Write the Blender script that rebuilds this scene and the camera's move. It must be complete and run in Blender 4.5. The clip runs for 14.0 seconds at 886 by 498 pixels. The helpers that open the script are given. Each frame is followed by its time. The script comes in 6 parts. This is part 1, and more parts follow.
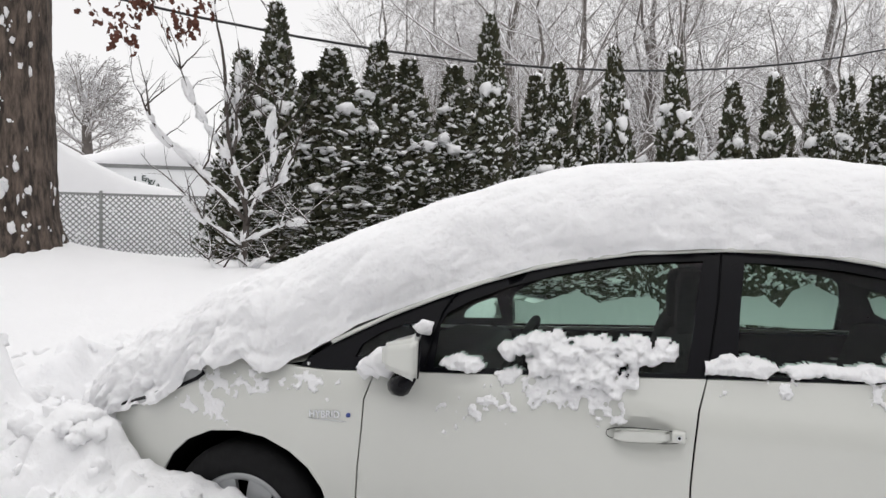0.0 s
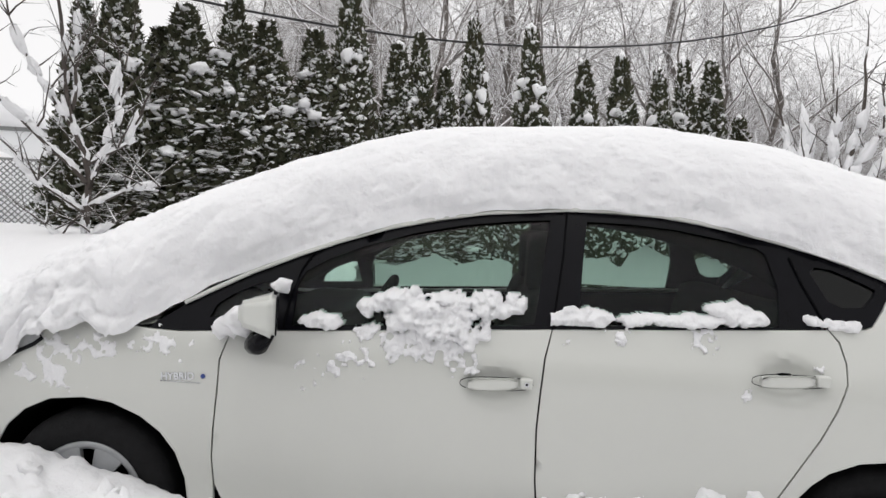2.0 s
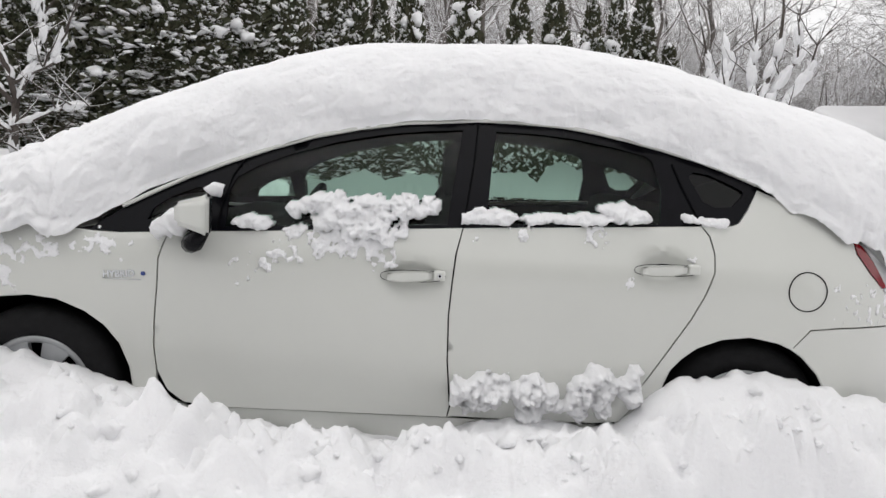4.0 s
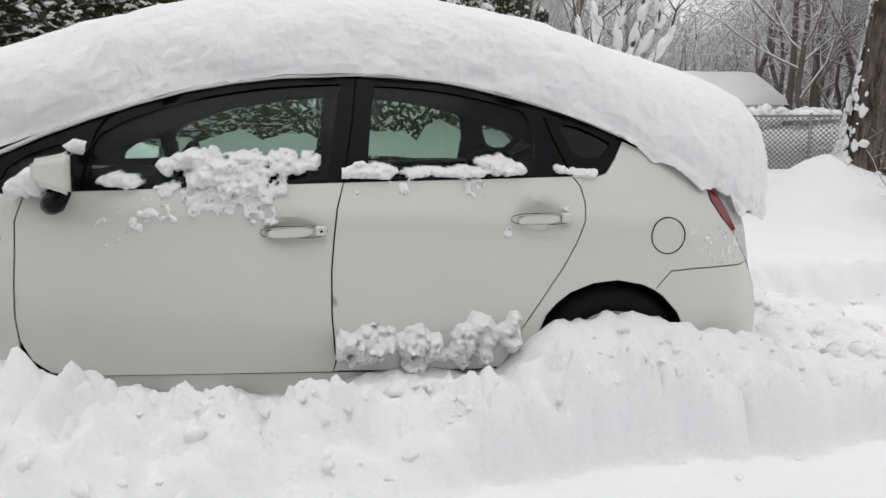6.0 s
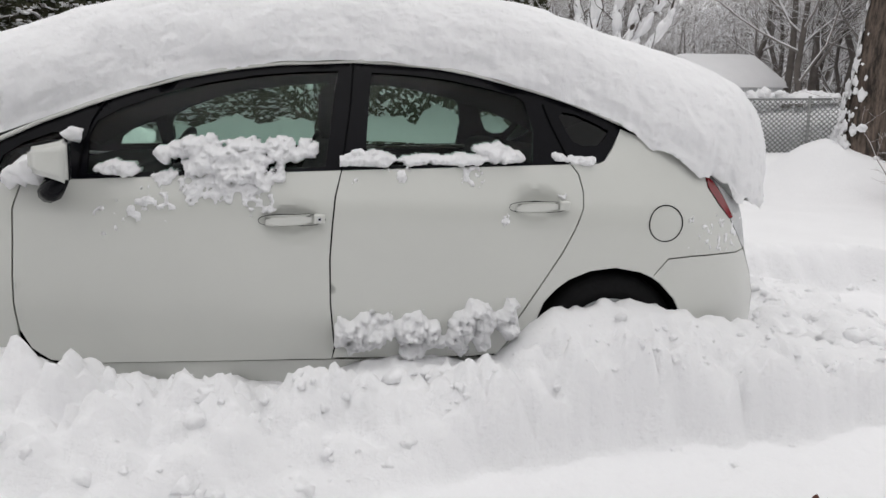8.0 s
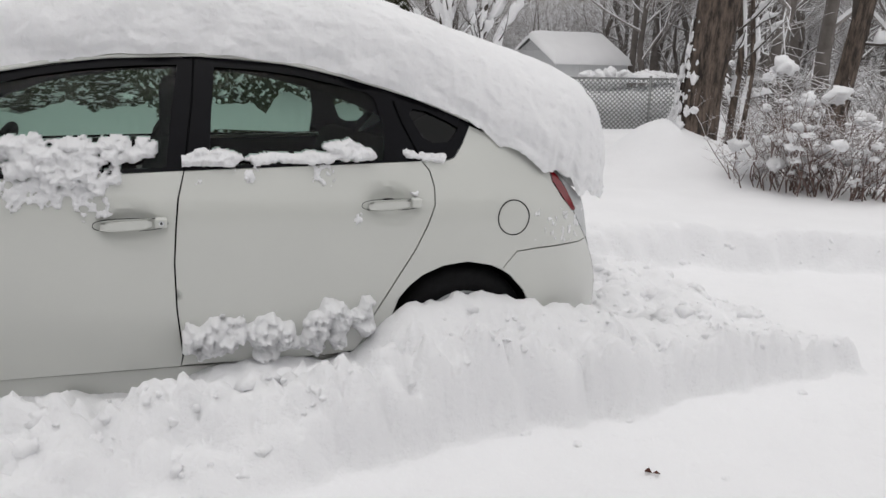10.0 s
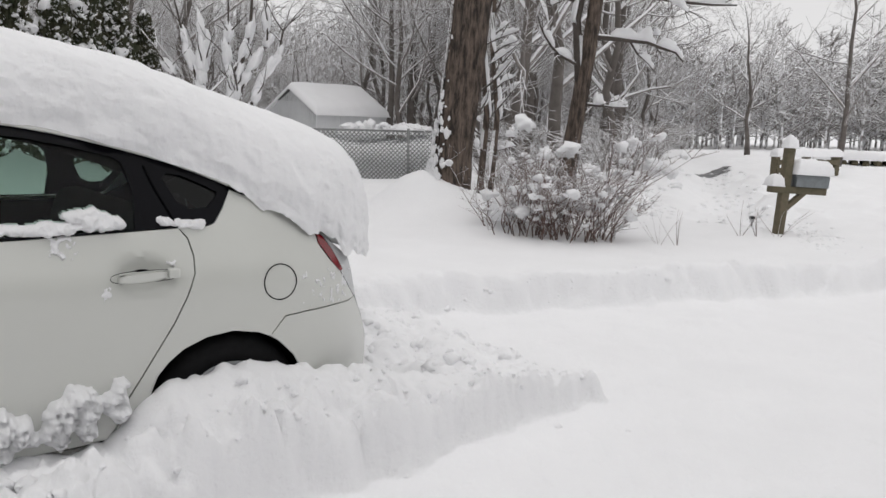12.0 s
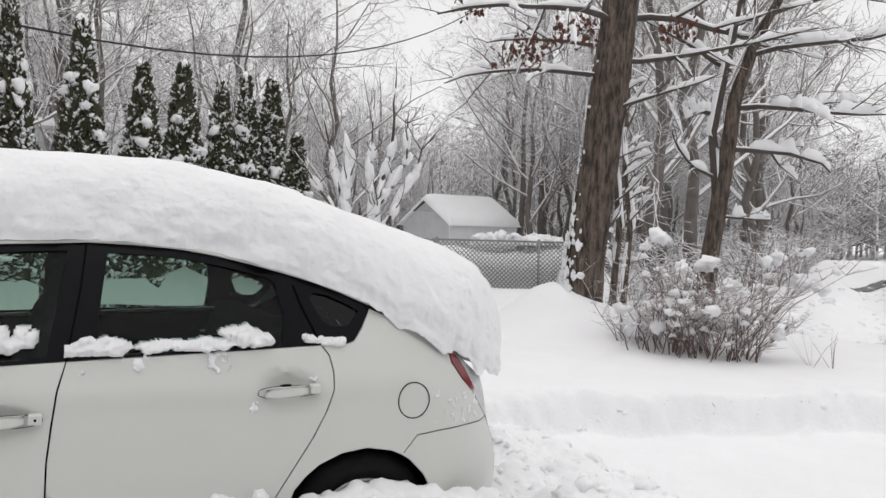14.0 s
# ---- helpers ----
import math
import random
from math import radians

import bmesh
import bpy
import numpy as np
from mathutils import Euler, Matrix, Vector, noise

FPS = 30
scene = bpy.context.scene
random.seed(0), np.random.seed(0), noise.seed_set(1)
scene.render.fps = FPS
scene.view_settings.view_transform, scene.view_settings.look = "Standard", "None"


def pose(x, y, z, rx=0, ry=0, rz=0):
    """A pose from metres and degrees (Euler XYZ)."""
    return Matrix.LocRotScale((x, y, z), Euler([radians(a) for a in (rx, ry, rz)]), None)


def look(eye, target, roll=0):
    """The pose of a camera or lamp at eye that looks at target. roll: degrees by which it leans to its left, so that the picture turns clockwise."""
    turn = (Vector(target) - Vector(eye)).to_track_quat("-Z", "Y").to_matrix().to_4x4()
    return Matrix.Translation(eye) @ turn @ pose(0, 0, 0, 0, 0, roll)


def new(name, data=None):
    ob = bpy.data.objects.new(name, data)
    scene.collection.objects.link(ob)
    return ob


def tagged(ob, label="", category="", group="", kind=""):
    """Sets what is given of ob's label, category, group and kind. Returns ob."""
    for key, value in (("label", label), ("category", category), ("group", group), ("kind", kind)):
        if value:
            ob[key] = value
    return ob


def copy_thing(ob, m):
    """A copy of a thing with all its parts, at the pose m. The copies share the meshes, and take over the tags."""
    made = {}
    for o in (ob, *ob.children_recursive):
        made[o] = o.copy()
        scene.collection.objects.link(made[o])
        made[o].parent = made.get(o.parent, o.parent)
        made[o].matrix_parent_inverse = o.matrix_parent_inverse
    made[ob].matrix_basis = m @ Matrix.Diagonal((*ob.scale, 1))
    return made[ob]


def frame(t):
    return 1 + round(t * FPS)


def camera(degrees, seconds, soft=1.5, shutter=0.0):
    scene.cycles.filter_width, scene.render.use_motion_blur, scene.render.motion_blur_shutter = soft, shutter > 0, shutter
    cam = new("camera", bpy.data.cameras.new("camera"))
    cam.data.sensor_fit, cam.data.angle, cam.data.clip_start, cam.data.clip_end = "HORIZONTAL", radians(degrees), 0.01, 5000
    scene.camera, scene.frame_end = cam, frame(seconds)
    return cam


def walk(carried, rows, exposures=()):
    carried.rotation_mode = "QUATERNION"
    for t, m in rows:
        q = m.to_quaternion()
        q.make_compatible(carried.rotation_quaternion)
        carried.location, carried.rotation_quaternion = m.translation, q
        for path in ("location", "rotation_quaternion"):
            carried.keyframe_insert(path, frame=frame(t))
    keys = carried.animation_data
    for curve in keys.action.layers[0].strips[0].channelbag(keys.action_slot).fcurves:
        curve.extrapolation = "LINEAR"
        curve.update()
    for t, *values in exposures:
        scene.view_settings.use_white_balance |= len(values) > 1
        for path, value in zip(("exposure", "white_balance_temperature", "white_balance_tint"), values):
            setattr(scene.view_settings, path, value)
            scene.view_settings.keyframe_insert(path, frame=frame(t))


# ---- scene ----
cam = camera(63.1, 14.0)
PATH = [
    (0, (1.414, -2.319, 1.361), (0.899, -0.387, 1.383), -0.5),
    (0.5, (1.423, -2.336, 1.349), (1.06, -0.369, 1.35), -0.6),
    (1, (1.42, -2.344, 1.343), (1.17, -0.36, 1.322), -0.5),
    (1.5, (1.428, -2.355, 1.336), (1.251, -0.363, 1.299), -0.4),
    (2, (1.433, -2.352, 1.314), (1.291, -0.358, 1.256), -0.3),
    (2.5, (1.488, -2.456, 1.29), (1.4, -0.461, 1.182), -0.2),
    (3, (1.527, -2.57, 1.278), (1.48, -0.579, 1.095), -0.2),
    (3.2, (1.535, -2.588, 1.271), (1.493, -0.599, 1.065), -0.1),
    (5.3, (1.516, -2.633, 1.189), (1.715, -0.667, 0.883), -0.7),
    (5.5, (1.525, -2.656, 1.203), (1.757, -0.696, 0.878), -0.6),
    (6, (1.532, -2.641, 1.185), (1.865, -0.699, 0.843), -0.7),
    (6.5, (1.522, -2.64, 1.173), (1.903, -0.708, 0.821), -0.8),
    (7, (1.524, -2.653, 1.187), (1.866, -0.717, 0.819), -0.7),
    (7.2, (1.523, -2.655, 1.18), (1.844, -0.715, 0.815), -0.7),
    (9.3, (1.551, -2.613, 1.286), (2.058, -0.734, 0.827), 0.0),
    (9.5, (1.554, -2.626, 1.293), (2.11, -0.761, 0.831), 0.1),
    (10, (1.579, -2.641, 1.307), (2.269, -0.823, 0.839), 0.3),
    (10.5, (1.593, -2.654, 1.327), (2.449, -0.906, 0.867), 0.3),
    (11, (1.608, -2.655, 1.344), (2.633, -0.992, 0.914), 0.5),
    (11.5, (1.608, -2.653, 1.355), (2.77, -1.071, 0.967), 0.8),
    (12, (1.593, -2.631, 1.366), (2.84, -1.104, 1.033), 1.0),
    (12.5, (1.577, -2.636, 1.376), (2.788, -1.068, 1.105), 1.0),
    (13, (1.576, -2.622, 1.39), (2.684, -0.97, 1.185), 1.0),
    (13.5, (1.563, -2.637, 1.419), (2.583, -0.921, 1.292), 1.1),
    (14, (1.562, -2.64, 1.428), (2.527, -0.889, 1.383), 1.1),
]
walk(cam, [(t, look(eye, target, roll)) for t, eye, target, roll in PATH],
     [(0, 0.28), (1.8, 0.27), (2.6, 0.35), (3.2, 0.32), (6, 0.13), (9.5, 0.0), (12.5, -0.07), (13.3, 0.03), (14, 0.15)])

# ---- world and light: flat overcast winter sky ----
world = bpy.data.worlds.new("overcast")
scene.world = world
world.use_nodes = True
wn, wl = world.node_tree.nodes, world.node_tree.links
sky = wn.new("ShaderNodeTexSky")
sky.sky_type, sky.sun_disc = "NISHITA", False
sky.sun_elevation, sky.sun_rotation = radians(38), radians(200)
grey = wn.new("ShaderNodeHueSaturation")
grey.inputs["Saturation"].default_value = 0.05
wl.new(sky.outputs[0], grey.inputs["Color"])
veil = wn.new("ShaderNodeMix")
veil.data_type = "RGBA"
veil.inputs[0].default_value = 0.82
wl.new(grey.outputs[0], veil.inputs[6])
veil.inputs[7].default_value = (8.5, 8.4, 8.45, 1)
wl.new(veil.outputs[2], wn["Background"].inputs[0])
wn["Background"].inputs[1].default_value = 0.1
sun = new("sun", bpy.data.lights.new("sun", "SUN"))
sun.data.energy, sun.data.angle, sun.data.color = 0.75, radians(70), (1.0, 0.985, 0.965)
sun.matrix_world = look((0, 0, 30), (2, 4, 0))


# ---- small helpers ----
def smooth(a, b, v):
    t = np.clip((v - a) / (b - a), 0, 1)
    return t * t * (3 - 2 * t)


def lattice(ix, iy, seed):
    h = (ix.astype(np.int64) * 374761393 + iy.astype(np.int64) * 668265263 + seed * 974634777) & 0xFFFFFFFF
    h = ((h ^ (h >> 13)) * 1274126177) & 0xFFFFFFFF
    return ((h ^ (h >> 16)) & 0xFFFF) / 65535.0 - 0.5


def rough(x, y, size, octaves=3, seed=0):
    """Smooth value noise between about -0.5 and 0.5."""
    x, y = np.asarray(x, float) / size, np.asarray(y, float) / size
    total, amp = np.zeros(np.broadcast(x, y).shape), 1.0
    for k in range(octaves):
        fx, fy = np.floor(x), np.floor(y)
        u, v = x - fx, y - fy
        u, v = u * u * (3 - 2 * u), v * v * (3 - 2 * v)
        a, b = lattice(fx, fy, seed + k), lattice(fx + 1, fy, seed + k)
        c, d = lattice(fx, fy + 1, seed + k), lattice(fx + 1, fy + 1, seed + k)
        total = total + amp * ((a * (1 - u) + b * u) * (1 - v) + (c * (1 - u) + d * u) * v)
        x, y, amp = x * 2.03 + 7.1, y * 2.03 + 3.7, amp * 0.5
    return total


def billow(x, y, size, octaves=3, seed=0):
    """Rounded lumps with creases between them, 0 to about 1."""
    total, amp = 0.0, 1.0
    for k in range(octaves):
        total = total + amp * (1 - np.abs(np.clip(rough(x, y, size / 2 ** k, 1, seed + 7 * k) * 2.6, -1, 1)))
        amp *= 0.5
    return 1 - total / 1.75


def mesh(name, verts, faces, material=None, shade=True):
    me = bpy.data.meshes.new(name)
    me.from_pydata([tuple(v) for v in verts], [], [tuple(f) for f in faces])
    if shade:
        me.polygons.foreach_set("use_smooth", [True] * len(me.polygons))
    for m in material if isinstance(material, (list, tuple)) else [material]:
        if m:
            me.materials.append(m)
    me.update()
    return me


def part(name, data, material, parent, label="", shade=True):
    """Links a bmesh or a mesh as one object under a thing or a part."""
    if isinstance(data, bmesh.types.BMesh):
        me = bpy.data.meshes.new(name)
        data.normal_update()
        data.to_mesh(me)
        data.free()
        if shade:
            me.polygons.foreach_set("use_smooth", [True] * len(me.polygons))
        data = me
    if material and not data.materials:
        data.materials.append(material)
    ob = new(name, data)
    ob.parent = parent
    if label:
        ob["label"] = label
    if name == "snow_load":
        ob["kind"] = "stuff"
    return ob


def thing(name, label, category, at=None, group="", kind="", data=None):
    ob = new(name, data)
    if at is not None:
        ob.matrix_world = at
    return tagged(ob, label, category, group, kind)


def tube(points, radii, sides=6, close=True):
    """Verts and faces of a tapered tube along points."""
    verts, faces, n = [], [], len(points)
    pts = [Vector(p) for p in points]
    up = Vector((0.13, 0.31, 0.94))
    for i, p in enumerate(pts):
        d = (pts[min(i + 1, n - 1)] - pts[max(i - 1, 0)]).normalized()
        a = d.cross(up)
        if a.length < 0.2:
            a = d.cross(Vector((1, 0, 0)))
        a.normalize()
        b = d.cross(a)
        for k in range(sides):
            w = 2 * math.pi * k / sides
            verts.append(p + radii[i] * (math.cos(w) * a + math.sin(w) * b))
    for i in range(n - 1):
        for k in range(sides):
            j = (k + 1) % sides
            faces.append((i * sides + k, i * sides + j, (i + 1) * sides + j, (i + 1) * sides + k))
    if close:
        faces.append(tuple(reversed(range(sides))))
        faces.append(tuple(range((n - 1) * sides, n * sides)))
    return verts, faces


class Bag:
    """Gathers the verts and faces of one mesh."""

    def __init__(self):
        self.v, self.f, self.m = [], [], []

    def add(self, vf, slot=0):
        n = len(self.v)
        self.v.extend(vf[0])
        self.f.extend(tuple(i + n for i in f) for f in vf[1])
        self.m.extend([slot] * len(vf[1]))

    def mesh(self, name, material, shade=True):
        me = mesh(name, self.v, self.f, material, shade)
        if any(self.m):
            me.polygons.foreach_set("material_index", self.m)
        return me


def box(x0, x1, y0, y1, z0, z1, bevel=0.0):
    bm = bmesh.new()
    bmesh.ops.create_cube(bm, size=1)
    for v in bm.verts:
        v.co = ((x0 + x1) / 2 + v.co.x * (x1 - x0), (y0 + y1) / 2 + v.co.y * (y1 - y0), (z0 + z1) / 2 + v.co.z * (z1 - z0))
    if bevel:
        bmesh.ops.bevel(bm, geom=bm.edges[:], offset=bevel, segments=2, affect="EDGES", profile=0.6)
    return bm


# ---- materials ----
def material(name, color, roughness=0.6, metal=0.0, vary=0.0, size=8.0, bump=0.0, bump_size=60.0, second=None, coat=0.0, spec=0.5):
    """A principled material with noise at two scales in colour and relief."""
    m = bpy.data.materials.new(name)
    m.use_nodes = True
    n, l = m.node_tree.nodes, m.node_tree.links
    p = n["Principled BSDF"]
    p.inputs["Roughness"].default_value, p.inputs["Metallic"].default_value = roughness, metal
    p.inputs["Coat Weight"].default_value = coat
    p.inputs["Specular IOR Level"].default_value = spec
    p.inputs["Coat Roughness"].default_value = 0.06
    p.inputs["Base Color"].default_value = (*color, 1)
    where = n.new("ShaderNodeTexCoord")
    if vary:
        big = n.new("ShaderNodeTexNoise")
        big.inputs["Scale"].default_value, big.inputs["Detail"].default_value = size, 6
        big.inputs["Roughness"].default_value = 0.65
        l.new(where.outputs["Object"], big.inputs["Vector"])
        ramp = n.new("ShaderNodeValToRGB")
        ramp.color_ramp.elements[0].position, ramp.color_ramp.elements[1].position = 0.3, 0.7
        other = second or [c * (1 - vary) for c in color]
        ramp.color_ramp.elements[0].color = (*other, 1)
        ramp.color_ramp.elements[1].color = (*color, 1)
        l.new(big.outputs[0], ramp.inputs[0])
        l.new(ramp.outputs[0], p.inputs["Base Color"])
    if bump:
        fine = n.new("ShaderNodeTexNoise")
        fine.inputs["Scale"].default_value, fine.inputs["Detail"].default_value = bump_size, 9
        fine.inputs["Roughness"].default_value = 0.62
        l.new(where.outputs["Object"], fine.inputs["Vector"])
        b = n.new("ShaderNodeBump")
        b.inputs["Strength"].default_value, b.inputs["Distance"].default_value = bump, 0.02
        l.new(fine.outputs[0], b.inputs["Height"])
        l.new(b.outputs[0], p.inputs["Normal"])
    return m


def snowy(name, color, second, size, line, amount, bump=0.4, stretch=(1, 1, 1), ring=0.0):
    """Bark, twigs or boards with snow lying on what faces upwards: a surface of its own, by its slope and a noise."""
    m = material(name, color, 0.9, vary=0.5, size=size, bump=0, second=second)
    n, l = m.node_tree.nodes, m.node_tree.links
    p = n["Principled BSDF"]
    old = p.inputs["Base Color"].links[0].from_socket
    where = n.new("ShaderNodeTexCoord")
    mp = n.new("ShaderNodeMapping")
    mp.inputs["Scale"].default_value = stretch
    l.new(where.outputs["Object"], mp.inputs[0])
    ridge = n.new("ShaderNodeTexNoise")
    ridge.inputs["Scale"].default_value, ridge.inputs["Detail"].default_value = size * 1.6, 8
    l.new(mp.outputs[0], ridge.inputs["Vector"])
    b = n.new("ShaderNodeBump")
    b.inputs["Strength"].default_value, b.inputs["Distance"].default_value = bump, 0.03
    l.new(ridge.outputs[0], b.inputs["Height"])
    first = [k for k in n if k.bl_idname == "ShaderNodeTexNoise" and k != ridge][0]
    l.new(mp.outputs[0], first.inputs["Vector"])
    l.new(b.outputs[0], p.inputs["Normal"])
    geo = n.new("ShaderNodeNewGeometry")
    sep = n.new("ShaderNodeSeparateXYZ")
    l.new(geo.outputs["Normal"], sep.inputs[0])
    patch = n.new("ShaderNodeTexNoise")
    patch.inputs["Scale"].default_value, patch.inputs["Detail"].default_value = 3.0, 5
    l.new(where.outputs["Object"], patch.inputs["Vector"])
    add = n.new("ShaderNodeMath")
    add.operation = "MULTIPLY_ADD"
    l.new(patch.outputs[0], add.inputs[0])
    add.inputs[1].default_value = amount
    l.new(sep.outputs[2], add.inputs[2])
    edge = n.new("ShaderNodeMapRange")
    edge.inputs[1].default_value, edge.inputs[2].default_value = line, line + 0.15
    l.new(add.outputs[0], edge.inputs[0])
    mix = n.new("ShaderNodeMix")
    mix.data_type = "RGBA"
    l.new(edge.outputs[0], mix.inputs[0])
    l.new(old, mix.inputs[6])
    mix.inputs[7].default_value = (0.86, 0.86, 0.88, 1)
    l.new(mix.outputs[2], p.inputs["Base Color"])
    return m


def glass(name, tint, gloss=1.5):
    m = bpy.data.materials.new(name)
    m.use_nodes = True
    n, l = m.node_tree.nodes, m.node_tree.links
    n.remove(n["Principled BSDF"])
    clear, shine, mix, fr = (n.new("ShaderNode" + k) for k in ("BsdfTransparent", "BsdfGlossy", "MixShader", "Fresnel"))
    clear.inputs[0].default_value = (*tint, 1)
    shine.inputs["Roughness"].default_value = 0.03
    fr.inputs[0].default_value = gloss
    l.new(fr.outputs[0], mix.inputs[0])
    l.new(clear.outputs[0], mix.inputs[1])
    l.new(shine.outputs[0], mix.inputs[2])
    l.new(mix.outputs[0], n["Material Output"].inputs[0])
    return m


def snow_material(name, size, bump, bump_size):
    """Snow: pale, matt, with light spreading a little way below the surface."""
    m = material(name, (0.885, 0.885, 0.90), 0.85, vary=0.04, size=size, bump=bump, bump_size=bump_size, spec=0.3)
    p = m.node_tree.nodes["Principled BSDF"]
    p.inputs["Subsurface Weight"].default_value = 0.35
    p.inputs["Subsurface Radius"].default_value = (1.0, 1.0, 1.0)
    p.inputs["Subsurface Scale"].default_value = 0.007
    return m


SNOW = snow_material("snow", 1.6, 0.6, 30)
SNOW_LOOSE = snow_material("loose_snow", 9, 0.6, 55)
PAINT = material("pearl_white_paint", (0.61, 0.618, 0.585), 0.32, vary=0.05, size=1.3, coat=0.6)
BLACK = material("black_trim", (0.004, 0.004, 0.006), 0.22, vary=0.3, size=20, spec=0.12)
DARK = material("black_liner", (0.004, 0.004, 0.005), 0.9, vary=0.3, size=30, spec=0.08)
RUBBER = material("tyre_rubber", (0.014, 0.014, 0.015), 0.75, vary=0.3, size=30, bump=0.3, spec=0.15)
SILVER = material("silver_wheel_paint", (0.42, 0.43, 0.44), 0.35, metal=0.6, vary=0.15, size=9)
CHROME = material("chrome", (0.62, 0.63, 0.65), 0.15, metal=1.0)
BLUE = material("blue_enamel", (0.03, 0.06, 0.25), 0.3)
RED = material("red_lens", (0.22, 0.006, 0.012), 0.12, vary=0.3, size=40, coat=0.5)
LENS = material("clear_lens", (0.55, 0.56, 0.57), 0.12, vary=0.2, size=30, coat=0.6)
CLOTH = material("grey_cloth", (0.018, 0.019, 0.02), 0.95, vary=0.3, size=40, bump=0.3, spec=0.1)
PLASTIC = material("dark_plastic", (0.012, 0.013, 0.013), 0.6, vary=0.2, size=30)
GLASS = glass("green_tinted_glass", (0.66, 0.80, 0.73), 1.34)
GLASS_DARK = glass("privacy_glass", (0.10, 0.13, 0.125), 1.4)

# ---- the ground: one snow sheet, cut by the shovelled edges ----
CONTACT = ([-1.3, -0.9, -0.68, -0.50, -0.40, -0.1, 0.2, 0.37, 0.47, 0.6, 0.8, 1.2, 1.33, 1.4, 1.5, 1.6, 1.75, 2.2, 2.3, 2.42, 2.6, 2.8, 3.0, 3.3, 3.5, 4.0, 4.8],
           [0.75, 0.78, 0.78, 0.72, 0.60, 0.55, 0.47, 0.42, 0.37, 0.25, 0.20, 0.18, 0.14, 0.06, 0.10, 0.22, 0.24, 0.22, 0.32, 0.42, 0.42, 0.40, 0.37, 0.30, 0.2, 0.12, 0.0])


def driveway(x):
    u = np.clip(0.055 - 0.058 * x, -3, 0.75)
    return -0.28 + 0.08 * np.logaddexp(0, (u + 0.28) / 0.08)


def ground(x, y):
    x, y = np.asarray(x, float), np.asarray(y, float)
    b = driveway(x)
    clear = b + 0.075 + 0.035 * rough(x, y, 0.5, 4, 1) + 0.03 * np.clip(rough(x, y, 0.24, 2, 6) - 0.2, 0, 1) - 0.05 * np.clip(rough(x, y, 0.3, 2, 8) - 0.26, 0, 1) + 0.05 * rough(x * 0.35, y, 0.3, 2, 5) * smooth(-0.3, -0.9, y)
    left = smooth(3.5, -2.0, x)
    yard = b + 0.30 + left * (0.80 * smooth(0.4, 3.4, y) + 0.16 * smooth(-2.2, -5.5, x) * (1 - smooth(4, 9, y)) - 0.30 * smooth(3.6, 7.5, y) * smooth(-2.6, -5.0, x)) + 0.1 * rough(x, y, 4, 3, 2)
    yard = yard + 0.12 * smooth(5, 12, y) * smooth(4, 8, x) + 0.34 * np.exp(-((x - 8.5) ** 2 + (y - 5.6) ** 2) / 1.5) + 0.42 * np.exp(-((x - 8.15) ** 2 + (y - 6.05) ** 2) / 0.45) + 0.22 * np.exp(-((x + 4.1) ** 2 + (y - 2.6) ** 2) / 0.7) + 0.02 * rough(x, y, 0.5, 3, 3)
    # far edge of the cleared strip
    wob = 0.36 * rough(x, 0, 0.9, 2, 7)
    far_edge = 1.93 - 0.36 * (x - 4.95) + wob + 0.5 * smooth(4.6, 3.6, x)
    past = smooth(-0.15, 0.10, y - far_edge + 0.16 * rough(x, y, 0.2, 3, 10))
    lip = 0.05 * np.exp(-((y - far_edge - 0.12) / 0.16) ** 2) * (1 + 1.5 * rough(x, y, 0.45, 2, 9))
    lip = lip + 0.05 * billow(x, y, 0.22, 3, 12) * np.exp(-((y - far_edge - 0.10) / 0.2) ** 2)
    # uncleared strip behind and beside the car
    mid = b + 0.11 + 0.1 * np.exp(-((x - 3.8) / 0.5) ** 2 - ((y - 1.5) / 0.5) ** 2) + 0.17 * billow(x, y, 0.26, 3, 11) * smooth(5.4, 4.0, x) + 0.015 * rough(x, y, 0.4, 3, 4)
    wob2 = 0.10 * rough(x, 3, 0.3, 3, 13)
    near_edge = np.interp(x, [-1.5, 1.2, 2.0, 3.3, 4.72], [-0.95, -0.80, -0.46, -0.30, -0.20]) + wob2 * 0.5
    contact = np.interp(x, *CONTACT)
    bank = clear + (0.23 + 0.10 * rough(x, y, 0.26, 3, 15)) * smooth(4.78, 4.66, x)
    slope = smooth(-0.02, -0.38, y)
    heap = contact * (1 - slope) + bank * slope
    away = smooth(-0.03, -0.26, y)
    gap_ = smooth(0.35, 0.7, x) * smooth(1.75, 1.35, x)
    heap = heap + smooth(2.3, 1.2, x) * smooth(-1.4, -0.3, y) * smooth(-0.05, -0.25, y) * 0.03 + 0.035 * gap_ * smooth(0.05, -0.1, y) * smooth(-0.7, -0.2, y)
    loose = smooth(4.75, 4.2, x)
    heap = heap + loose * (0.25 + 0.75 * away) * (0.07 * rough(x, y, 0.26, 3, 17) + 0.17 * (billow(x, y, 0.30, 3, 27) - 0.42) + 0.115 * (billow(x, y, 0.12, 3, 21) - 0.42))
    heap = heap + loose * (0.35 + 0.65 * away) * (0.052 * (billow(x, y, 0.06, 3, 28) - 0.4) + 0.016 * rough(x, y, 0.04, 2, 30))
    inside = smooth(0.02, 0.16, y)
    under = mid
    near = heap * (1 - inside) + under * inside
    has_bank = smooth(4.80, 4.70, x)
    crossing = smooth(-0.045, 0.03 + 0.45 * smooth(2.2, 1.4, x), y - near_edge + 0.07 * rough(x, y, 0.13, 3, 14))
    strip = clear * (1 - crossing * has_bank) + near * crossing * has_bank
